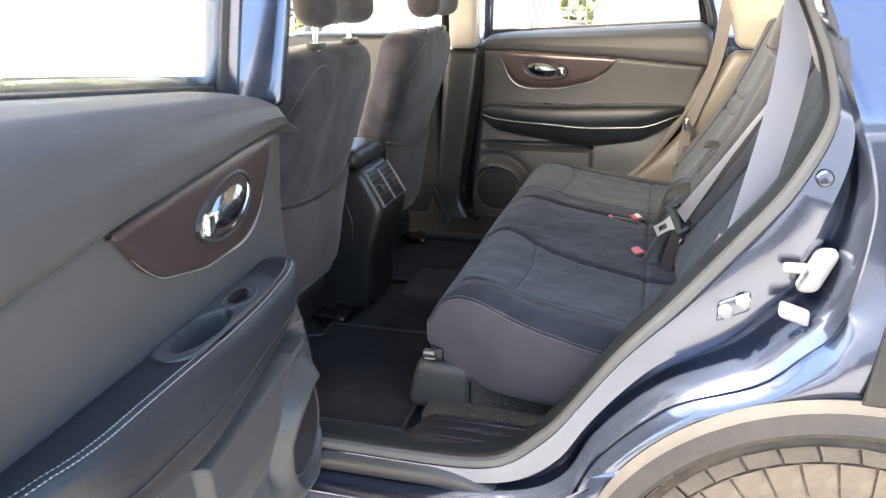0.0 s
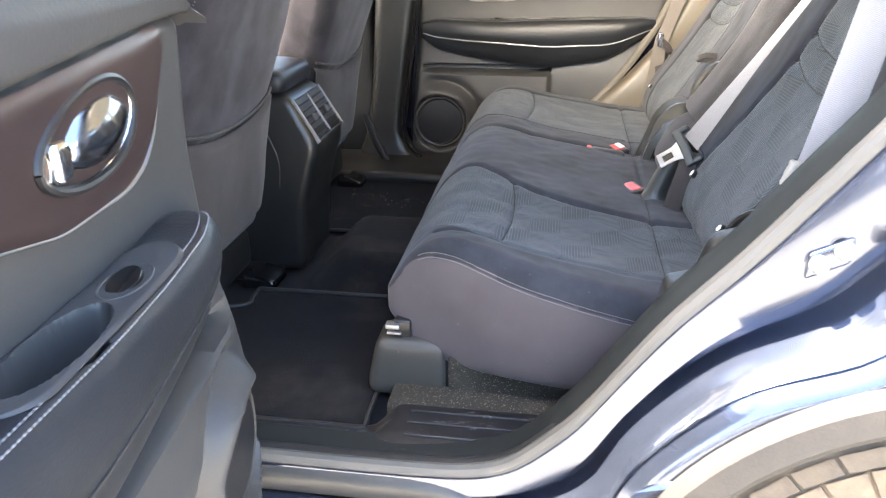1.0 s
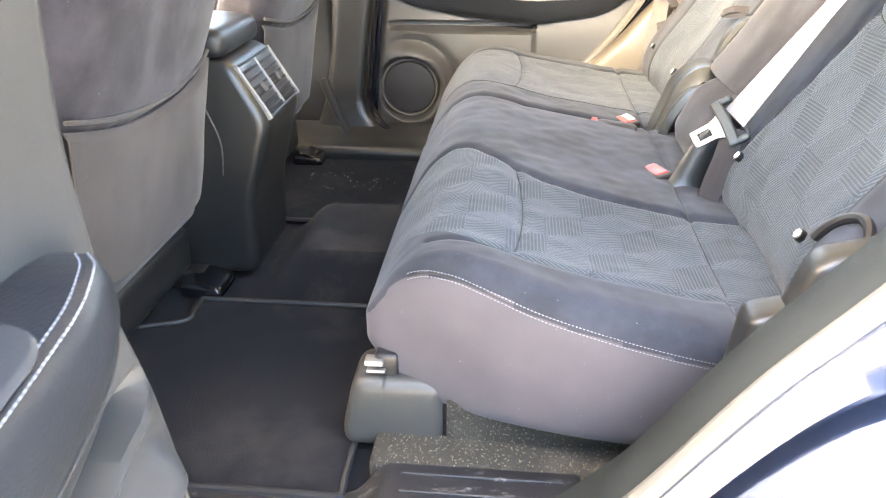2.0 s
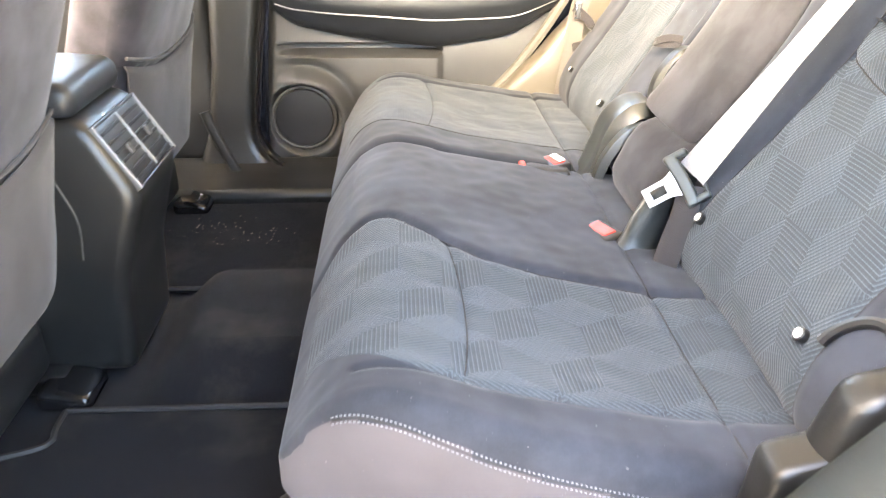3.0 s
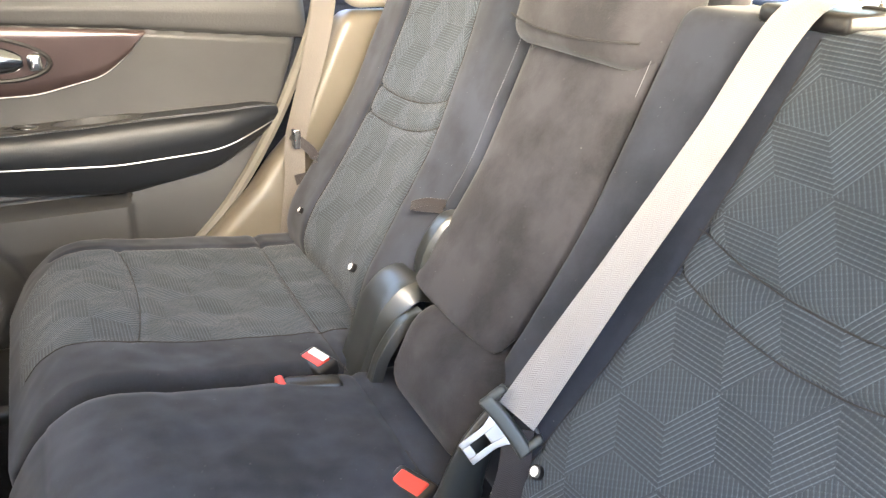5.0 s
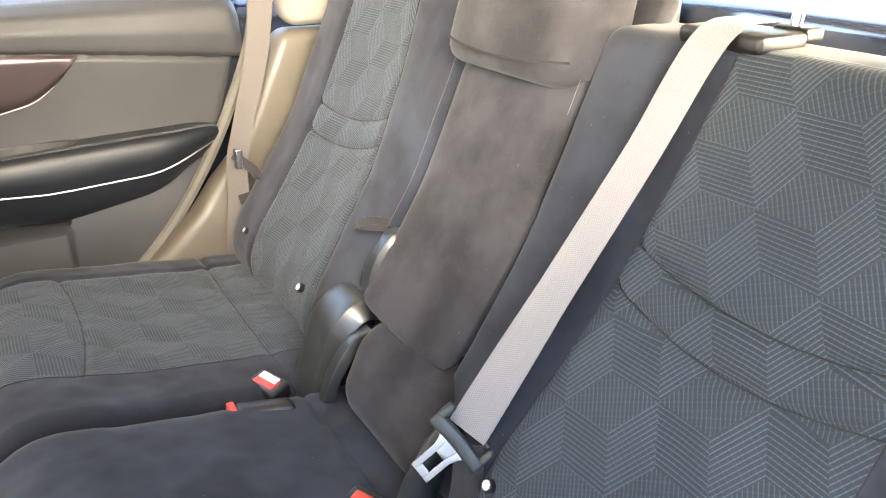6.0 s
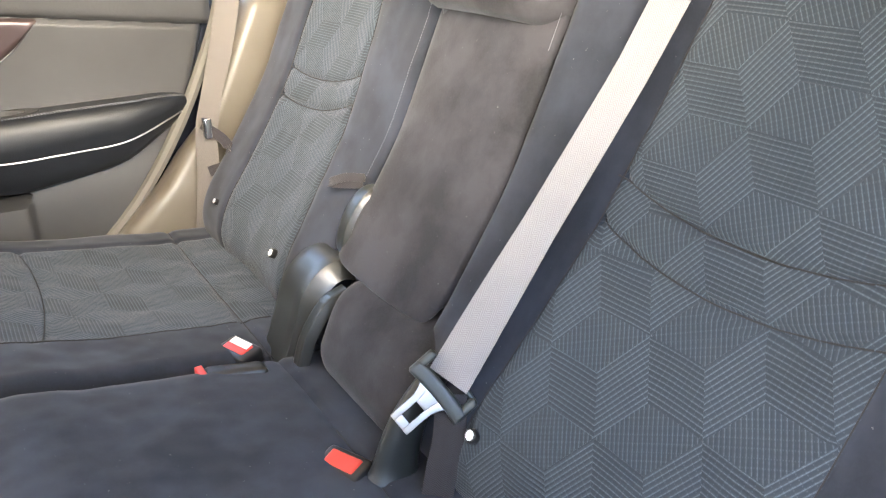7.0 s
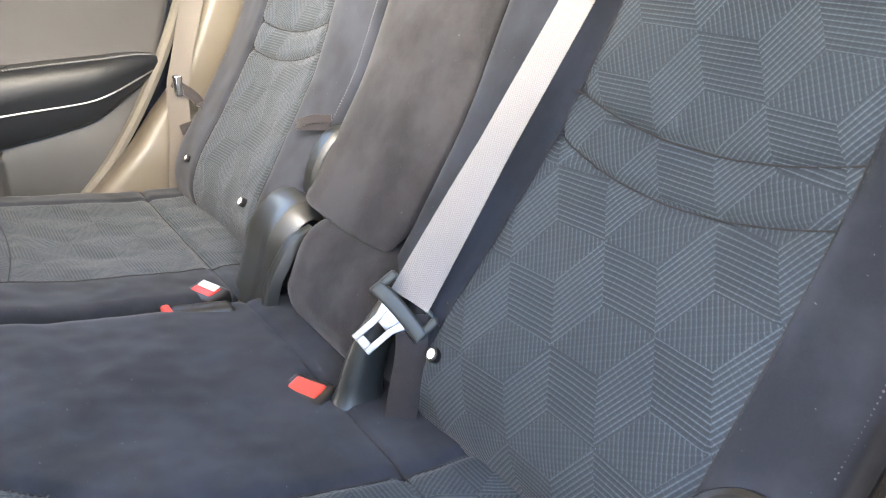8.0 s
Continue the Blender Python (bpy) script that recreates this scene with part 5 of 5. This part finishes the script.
R = 0.352
prof = [(0.19, 0.095), (0.23, 0.108), (0.28, 0.112), (0.315, 0.108), (0.335, 0.097), (R - 0.006, 0.080), (R, 0.05), (R, -0.05), (R - 0.006, -0.080), (0.315, -0.108), (0.23, -0.108), (0.19, -0.095)]
wheel = part("wheel", lathe(prof, (WX, -0.79, WZ), (0, -1, 0), 96), TYRE, quarter, "black tyre coated in tan dust")
for (r0, h0), (r1, h1), sh in (((0.252, 0.1125), (0.306, 0.1120), 0.0), ((0.311, 0.1115), (0.330, 0.1030), 0.5), ((0.3425, 0.094), (R + 0.003, 0.068), 0.3), ((R + 0.001, 0.064), (R + 0.005, 0.034), 0.0), ((R + 0.004, 0.030), (R + 0.006, 0.002), 0.4), ((R + 0.006, -0.002), (R + 0.005, -0.030), 0.0)):
    _b = bmesh.new()
    n_all = 38 if r0 < 0.32 else 64
    a0, a1 = sh * math.tau / n_all, (sh + 0.90) * math.tau / n_all
    vs = []
    for lift in (-0.004, 0.006):
        for a, (r, h) in ((a0, (r0, h0)), (a1, (r0, h0)), (a1 + 0.012, (r1, h1)), (a0 + 0.012, (r1, h1))):
            nrm = Vector((math.cos(a) * 0.75, -0.65 if h > 0.06 else 0, math.sin(a) * 0.75))
            vs.append(_b.verts.new(Vector((r * math.cos(a), -0.79 - h, r * math.sin(a))) + nrm * lift))
    for q in ((4, 5, 6, 7), (0, 1, 5, 4), (1, 2, 6, 5), (2, 3, 7, 6), (3, 0, 4, 7)):
        _b.faces.new([vs[k] for k in q])
    block = part("tread_block", _b, TYRE, wheel)
    for i in range(2, n_all * 38 // 64):
        ob = block if i == 2 else new("tread_block", block.data)
        ob.parent = wheel
        ob.matrix_basis = Matrix.Translation((WX, 0, WZ)) @ Matrix.Rotation(-i * math.tau / n_all, 4, "Y")
part("rim", lathe([(0.02, 0.09), (0.10, 0.075), (0.18, 0.070), (0.205, 0.10), (0.212, 0.105), (0.20, 0.02), (0.05, 0.0)], (WX, -0.79, WZ), (0, -1, 0), 40), SILVER, wheel, "silver alloy rim")

alone("quarter_trim", rbox(0.230, 0.46, -0.913, -0.903, 0.664, 0.80, 0.004, (6, 1, 6), lambda x, y, z: Vector((x + 0.13 * (z - 0.664), y + 0.10 * max(0, z - 0.72), z + 0.02 * (x - 0.23)))), TRIM_DARK, "dark plastic trim above the wheel arch", "trim", kind="structure")

# inner sill: grey trim, black kick plate with ribs, plastic seat foot, carpet strip
alone("sill_trim", rbox(-0.92, -0.30, -0.834, -0.786, 0.376, 0.413, 0.012, (20, 3, 2), lambda x, y, z: Vector((x, y, z - 0.30 * max(0, -0.800 - y) - 1.6 * max(0, x + 0.44) ** 2))), GREY, "dusty grey plastic door sill trim", "sill trim", kind="structure")


def kick_bend(x, y, z):
    f = min(max((-0.47 - x) / 0.05, 0), 1)
    f = f * f * (3 - 2 * f)
    inner = min(max((y + 0.76) / 0.07, 0), 1)
    return Vector((x, y - 0.030 * f * inner, z - 0.020 * f * inner ** 2 - 0.006 * f - 0.012 * max(0, (-0.735 - y) / 0.05)))


kick = thing("kick_plate", (-0.55, -0.73, 0.43), "scuffed black ribbed kick plate on the sill", "kick plate")
part("plate", rbox(-0.92, -0.235, -0.792, -0.655, 0.400, 0.418, 0.008, (60, 14, 2), kick_bend), KICK, kick)
for k in range(4):
    y = -0.768 + 0.030 * k
    part("rib", rbox(-0.455, -0.275 + 0.006 * k, y - 0.0022, y + 0.0022, 0.4165, 0.4212, 0.0018, (2, 1, 1), lambda x, v, z: Vector((x, v, z - 0.012 * max(0, (-0.735 - v) / 0.05)))), KICK, kick)

foot = thing("seat_foot_cover", (-0.46, -0.63, 0.43), "grey plastic cover over the bench's front foot", "seat cover")
part("cover", rbox(-0.545, -0.408, -0.607, -0.52, 0.39, 0.500, 0.018, (8, 6, 8), lambda x, y, z: Vector((x + 0.22 * max(0, z - 0.42) * (x < -0.49), y, z))), GREY, foot)
part("bracket", rbox(-0.500, -0.470, -0.590, -0.565, 0.495, 0.530, 0.005, (2, 2, 2)), BLACK, foot, "small black hinge bracket")
part("latch_tab", rbox(-0.512, -0.488, -0.598, -0.580, 0.516, 0.524, 0.002, (2, 2, 1)), STEEL, foot, "dull metal latch plate")
part("latch_tab", rbox(-0.510, -0.486, -0.597, -0.575, 0.506, 0.510, 0.001, (2, 2, 1)), STEEL, foot, "dull metal latch plate")
alone("carpet_strip", rbox(-0.500, -0.02, -0.664, -0.598, 0.38, 0.420, 0.012, (14, 3, 3), bm=rbox(-0.406, -0.02, -0.612, -0.590, 0.40, 0.482, 0.006, (14, 1, 2))), CARPET_DIRTY, "sandy worn carpet below the bench", "carpet", kind="structure")
far_foot = thing("seat_foot_bracket", (-0.50, 0.11, 0.40), "black bracket with a pale latch under the bench", "seat bracket")
part("bracket", rbox(-0.53, -0.47, 0.08, 0.13, 0.385, 0.50, 0.012, (2, 2, 3)), BLACK, far_foot)
part("latch", rbox(-0.535, -0.50, 0.085, 0.10, 0.47, 0.495, 0.004, (2, 1, 2)), LIGHTGREY, far_foot, "pale metal latch")
alone("bench_support", rbox(-0.46, 0.25, -0.60, 0.64, 0.36, 0.485, 0.02, (4, 6, 2)), CARPET, "dark carpeted step under the rear bench", "floor step", kind="structure")

# striker, latch cover, plugs and bolts on the jamb
st = thing("door_striker", (0.066, -0.822, 0.787), "door striker with two grey bolts on the painted jamb", "striker")
part("plate", rbox(0.036, 0.082, -0.829, -0.820, 0.764, 0.796, 0.008, (3, 1, 3), lambda x, y, z: Vector((x, y, z + 0.5 * (x - 0.06)))), NAVY, st)
for dx, dz in ((-0.018, -0.014), (0.006, 0.004)):
    part("bolt", lathe([(0.011, 0), (0.011, 0.005), (0.008, 0.009), (0.002, 0.010)], (0.066 + dx, -0.829, 0.787 + dz), (0, -1, 0), 16), LIGHTGREY, st)
hz = thing("fuel_flap_latch", (0.165, -0.835, 0.85), "white plastic latch block and clip in the jamb", "latch")
part("block", rbox(0.150, 0.180, -0.850, -0.812, 0.818, 0.882, 0.011, (3, 3, 3), lambda x, y, z: Vector((x + 0.4 * (z - 0.85), y, z))), LIGHTGREY, hz)
part("arm", rbox(0.118, 0.150, -0.850, -0.836, 0.848, 0.862, 0.005, (2, 1, 1)), LIGHTGREY, hz)
part("clip", rbox(0.118, 0.160, -0.862, -0.846, 0.776, 0.800, 0.006, (2, 1, 2), lambda x, y, z: Vector((x, y, z - 0.3 * (x - 0.14)))), LIGHTGREY, hz)
for x, z, r in ((0.158, 0.985, 0.012), (0.100, 0.700, 0.011)):
    g = alone("jamb_plug", lathe([(r, 0), (r, 0.003), (r * 0.8, 0.006), (r * 0.3, 0.0065)], (x, -0.828 if z > 0.9 else -0.806, z), (0, -1, 0), 20), NAVY if z > 0.9 else STEEL, "round rubber plug in the painted jamb", "plug", "jamb plugs")

# C pillar trim, near and far
alone("side_trim_near", rbox(0.10, 0.40, -0.735, -0.668, 0.45, 1.06, 0.03, (8, 3, 8), lambda x, y, z: Vector((x + 0.45 * (z - 0.75), y, z))), TRIM, "dark side trim beside the backrest", "side trim", kind="structure")
alone("upper_trim_near", rbox(0.16, 0.34, -0.72, -0.66, 1.10, 1.50, 0.03, (3, 2, 6), lambda x, y, z: Vector((x - 0.35 * (z - 1.10), y + 0.28 * (z - 1.10), z))), PILLAR, "beige upper pillar trim", "pillar trim", kind="structure")
alone("side_trim_far", rbox(-0.02, 0.36, 0.675, 0.745, 0.45, 1.045, 0.025, (10, 3, 10), lambda x, y, z: Vector((x + 0.45 * (z - 0.72) + (0.02 if z > 0.78 else 0) - 0.11 * max(0, 0.10 - x) / 0.12 * min(1, max(0, (0.74 - z) / 0.2)), y + 0.02 * math.exp(-((z - 0.76) / 0.03) ** 2), z))), SIDE_TRIM, "beige plastic side trim beside the backrest", "side trim", kind="structure")
alone("upper_trim_far", rbox(0.16, 0.36, 0.67, 0.74, 1.05, 1.50, 0.03, (3, 2, 6), lambda x, y, z: Vector((x - 0.30 * (z - 1.05), y - 0.26 * (z - 1.05), z))), PILLAR, "beige upper pillar trim", "pillar trim", kind="structure")
alone("door_seal_far", tube([(-0.20, 0.735, 0.56), (-0.10, 0.735, 0.655), (0.0, 0.735, 0.80), (0.075, 0.735, 0.95), (0.11, 0.735, 1.05), (0.115, 0.72, 1.15)], 0.012, 8, 40), RUBBER, "pale edge seal of the closed door", "door seal", kind="structure")


# plastic cover over the outer belt anchor; black tube for the shaded slot above
anc = thing("belt_anchor_cover", (-0.03, -0.68, 0.56), "stepped dark grey plastic cover over the belt anchor", "seat cover")
part("lower_step", rbox(-0.094, -0.040, -0.716, -0.668, 0.55, 0.682, 0.012, (4, 3, 6), lambda x, y, z: Vector((x + 0.10 * (z - 0.69), y, z + 0.25 * (x + 0.09) * (z > 0.62)))), TRIM_DARK, anc)
part("upper_step", rbox(-0.054, 0.060, -0.716, -0.668, 0.55, 0.762, 0.018, (6, 3, 6), lambda x, y, z: Vector((x + 0.30 * (z - 0.72), y, z + 0.25 * x * (z > 0.65)))), TRIM_DARK, anc)
slot = [Vector((back_x(0.70 + 0.052 * math.sin(a)) - 0.004, -0.622 + 0.050 * math.cos(a), 0.70 + 0.052 * math.sin(a))) for a in [radians(10 + 165 * i / 20) for i in range(21)]]
part("slot_shade", tube(slot, 0.006, 8, 40), BLACK, anc, "black tube for the shade in the rounded slot")
st = [Vector((back_x(z) + 0.004, -0.648, z)) for z in [0.78 + 0.0018 * i for i in range(160)]]
part("stitching", dash(st, 2, 1, (-0.8, -0.3, 0.5), 0.0011), THREAD, anc, "pale stitching on the backrest's outer edge")


# ---- belts and buckles ----
def belt_tongue(parent, at, down, across, grey=GREY):
    """The sliding plastic head with its metal tongue."""
    d, a = Vector(down).normalized(), Vector(across)
    a = (a - d * a.dot(d)).normalized()
    nrm = d.cross(a).normalized()
    m = Matrix(((a.x, d.x, nrm.x, at[0]), (a.y, d.y, nrm.y, at[1]), (a.z, d.z, nrm.z, at[2]), (0, 0, 0, 1)))
    _h = bmesh.new()
    for x0, x1, y0, y1, z0, z1 in ((-0.038, 0.038, 0.000, 0.017, -0.007, 0.008), (-0.038, 0.038, -0.016, -0.010, -0.012, -0.005), (-0.038, -0.028, -0.016, 0.006, -0.010, 0.007), (0.028, 0.038, -0.016, 0.006, -0.010, 0.007)):
        rbox(x0, x1, y0, y1, z0, z1, 0.0045, (6, 2, 2), lambda x, y, z: Vector((x, y + 0.003 * (x / 0.040) ** 2, z)), bm=_h)
    head = part("tongue_head", moved(_h, m), grey, parent, "dark grey plastic belt tongue head")
    _t = bmesh.new()

    def taper(x, y, z):
        return Vector((x * (1 + 0.55 * max(0, (0.034 - y) / 0.02) ** 1.5), y, z))

    for x0, x1, y0, y1 in ((-0.0135, -0.0062, 0.014, 0.064), (0.0062, 0.0135, 0.014, 0.064), (-0.0064, 0.0064, 0.014, 0.034), (-0.0064, 0.0064, 0.054, 0.064)):
        rbox(x0, x1, y0, y1, -0.0013, 0.0013, 0.001, (1, 6, 1), taper, bm=_t)
    part("metal_tongue", moved(_t, m), SILVER, head, "bright metal tongue with an oblong hole")


mb = thing("seat_belt", (0.25, -0.26, 1.16), "grey woven middle belt lying across the backrest, unbuckled", "seat belt", "rear seat belts")
LOWB = (-0.003, -0.2315, 0.7465)
part("webbing", ribbon([(0.30, -0.285, 1.172), (back_x(1.14) - 0.002, -0.284, 1.158), (0.170, -0.270, 1.045), (0.100, -0.2545, 0.925), (0.045, -0.242, 0.83), LOWB], 0.048, ((0.0, -1, 0.0), (-0.05, -1, 0.0), (0.0, -1, -0.1), (0.25, -0.8, -0.5)), 60), WEB, mb)
belt_tongue(mb, (-0.006, -0.231, 0.742), (-0.80, 0.18, -0.60), (0.37, -0.62, -0.69), HEAD)
# same belt as above; the shade below the tongue is put into darker webbing
part("lower_webbing", ribbon([(-0.002, -0.236, 0.732), (-0.012, -0.248, 0.690), (-0.022, -0.250, 0.65), (-0.030, -0.252, 0.612)], 0.034, (-0.66, 0.47, 0.05), 20), WEB_DARK_SHADED, mb, "lower belt end, its shade put into darker webbing")
part("guide", rbox(0.238, 0.310, -0.335, -0.235, 1.146, 1.164, 0.006, (3, 4, 1)), BLACK, mb, "black belt guide on the backrest top")

nb = thing("seat_belt", (0.10, -0.68, 1.2), "pale grey outer belt hanging from the pillar", "seat belt", "rear seat belts")
part("webbing", ribbon([(0.118, -0.62, 1.42), (0.122, -0.66, 1.28), (0.118, -0.68, 1.10), (0.085, -0.685, 0.90), (0.060, -0.69, 0.79), (0.030, -0.69, 0.66), (0.015, -0.68, 0.56)], 0.048, ((1, 0.1, 0), (1, -0.2, -0.2), (1, -0.1, -0.3)), 60), WEB, nb)
belt_tongue(nb, (0.070, -0.700, 0.828), (-0.35, 0.0, -0.94), (1, 0, -0.1), LIGHTGREY)
part("stopper", lathe([(0.006, 0), (0.006, 0.004), (0.003, 0.005)], (0.074, -0.697, 0.80), (0, -1, 0), 14), WHITE, nb, "small white belt stopper")
fb = thing("seat_belt", (0.08, 0.68, 1.2), "grey outer belt hanging beside the backrest", "seat belt", "rear seat belts")
part("webbing", ribbon([(0.13, 0.62, 1.42), (0.118, 0.66, 1.20), (0.100, 0.68, 1.02), (0.052, 0.675, 0.86), (0.030, 0.655, 0.80), (0.022, 0.645, 0.72), (0.005, 0.64, 0.60)], 0.046, ((1, -0.5, 0), (1, -0.6, -0.2), (0.6, -0.8, -0.2), (0.8, -0.6, -0.2)), 60), WEB_BROWN, fb)
part("tongue", rbox(0.018, 0.034, 0.622, 0.640, 0.795, 0.835, 0.004, (1, 1, 2)), CHROME, fb, "bright metal belt tongue")
part("loop", ribbon([(0.02, 0.645, 0.82), (0.05, 0.60, 0.79), (0.045, 0.60, 0.75), (0.02, 0.63, 0.73)], 0.02, (0, 0.3, 1), 20), WEB_DARK_SHADED, fb, "loose belt loop")


def buckle(at, turn, tilt, label, button, sunk=0.012):
    b = thing("belt_buckle", at, label, "belt buckle", "belt buckles")
    m = Matrix.Translation(at) @ Matrix.Rotation(radians(turn), 4, "Z") @ Matrix.Rotation(radians(tilt), 4, "Y")
    part("case", moved(rbox(-0.0195, 0.0195, -0.031, 0.031, -0.026, 0.006, 0.007, (3, 4, 2)), m), BLACK, b, "black buckle case")
    part("button", moved(rbox(-0.0115, 0.0115, -0.020, 0.022, 0.0, 0.0072, 0.003, (3, 5, 1), lambda x, y, z: Vector((x, y, z + 0.05 * x + 1.5 * (y - 0.003) ** 2))), m), RED, b, "red release button")
    if button:
        part("sticker", moved(rbox(-0.0005, 0.0115, -0.018, 0.018, 0.0080, 0.0092, 0.0006, (1, 1, 1), lambda x, y, z: Vector((x, y, z + 0.10 * x))), m), WHITE, b, "white paper label")
    return b


buckle((-0.094, -0.163, 0.629), 25, -8, "red and black belt buckle sunk in the cushion", False)
buckle((-0.107, 0.136, 0.627), 20, -8, "belt buckle with a white label on its red button", True)
lb = thing("belt_buckle", (-0.14, 0.09, 0.63), "black belt buckle with a red end lying in the seat gap", "belt buckle", "belt buckles")
part("case", rbox(-0.172, -0.095, 0.056, 0.086, 0.618, 0.646, 0.010, (4, 3, 2), lambda x, y, z: Vector((x, y - 0.25 * (x + 0.14), z - 0.06 * (x + 0.14)))), BLACK, lb)
part("button", rbox(-0.181, -0.170, 0.066, 0.094, 0.620, 0.648, 0.003, (1, 2, 2)), RED, lb, "red release end")
sk = thing("buckle_stalk", (-0.035, -0.20, 0.60), "black plastic buckle stalk rising from the seat crease", "belt stalk")
part("boot", tube([(-0.052, -0.197, 0.604), (-0.044, -0.194, 0.640), (-0.028, -0.192, 0.682), (-0.008, -0.194, 0.714), (0.008, -0.197, 0.736)], lambda u: 0.031 - 0.013 * u + 0.016 * max(0, 1 - u / 0.25) ** 2, 18, 30, (0, 1, 0), 0.55), BOOT, sk)
alone("paper_tag", rbox(-0.022, -0.020, -0.262, -0.236, 0.614, 0.640, 0.0015, (1, 1, 1), lambda x, y, z: Vector((x, y + 0.4 * (z - 0.6), z))), WHITE, "small white cloth tag in the seat crease", "tag")
# small round anchor markers on the backrests
for y, s in ((-0.545, 1), (-0.270, 1), (0.270, 1), (0.545, 0.8)):
    p = thing("anchor_marker", (-0.004, y, 0.700), "small round black anchor marker with a white figure", "marker", "anchor markers")
    nrm = (-0.83, 0, 0.56)
    part("disc", lathe([(0.0080 * s, -0.006), (0.0080 * s, 0.0012), (0.0070 * s, 0.0020), (0.001, 0.0020)], (0.0, y, 0.700), nrm, 20), BLACK, p)
    part("figure", lathe([(0.0058 * s, 0.0018), (0.0056 * s, 0.0026), (0.001, 0.0027)], (0.0, y, 0.7003), nrm, 9), WHITE, p, "white pictogram")
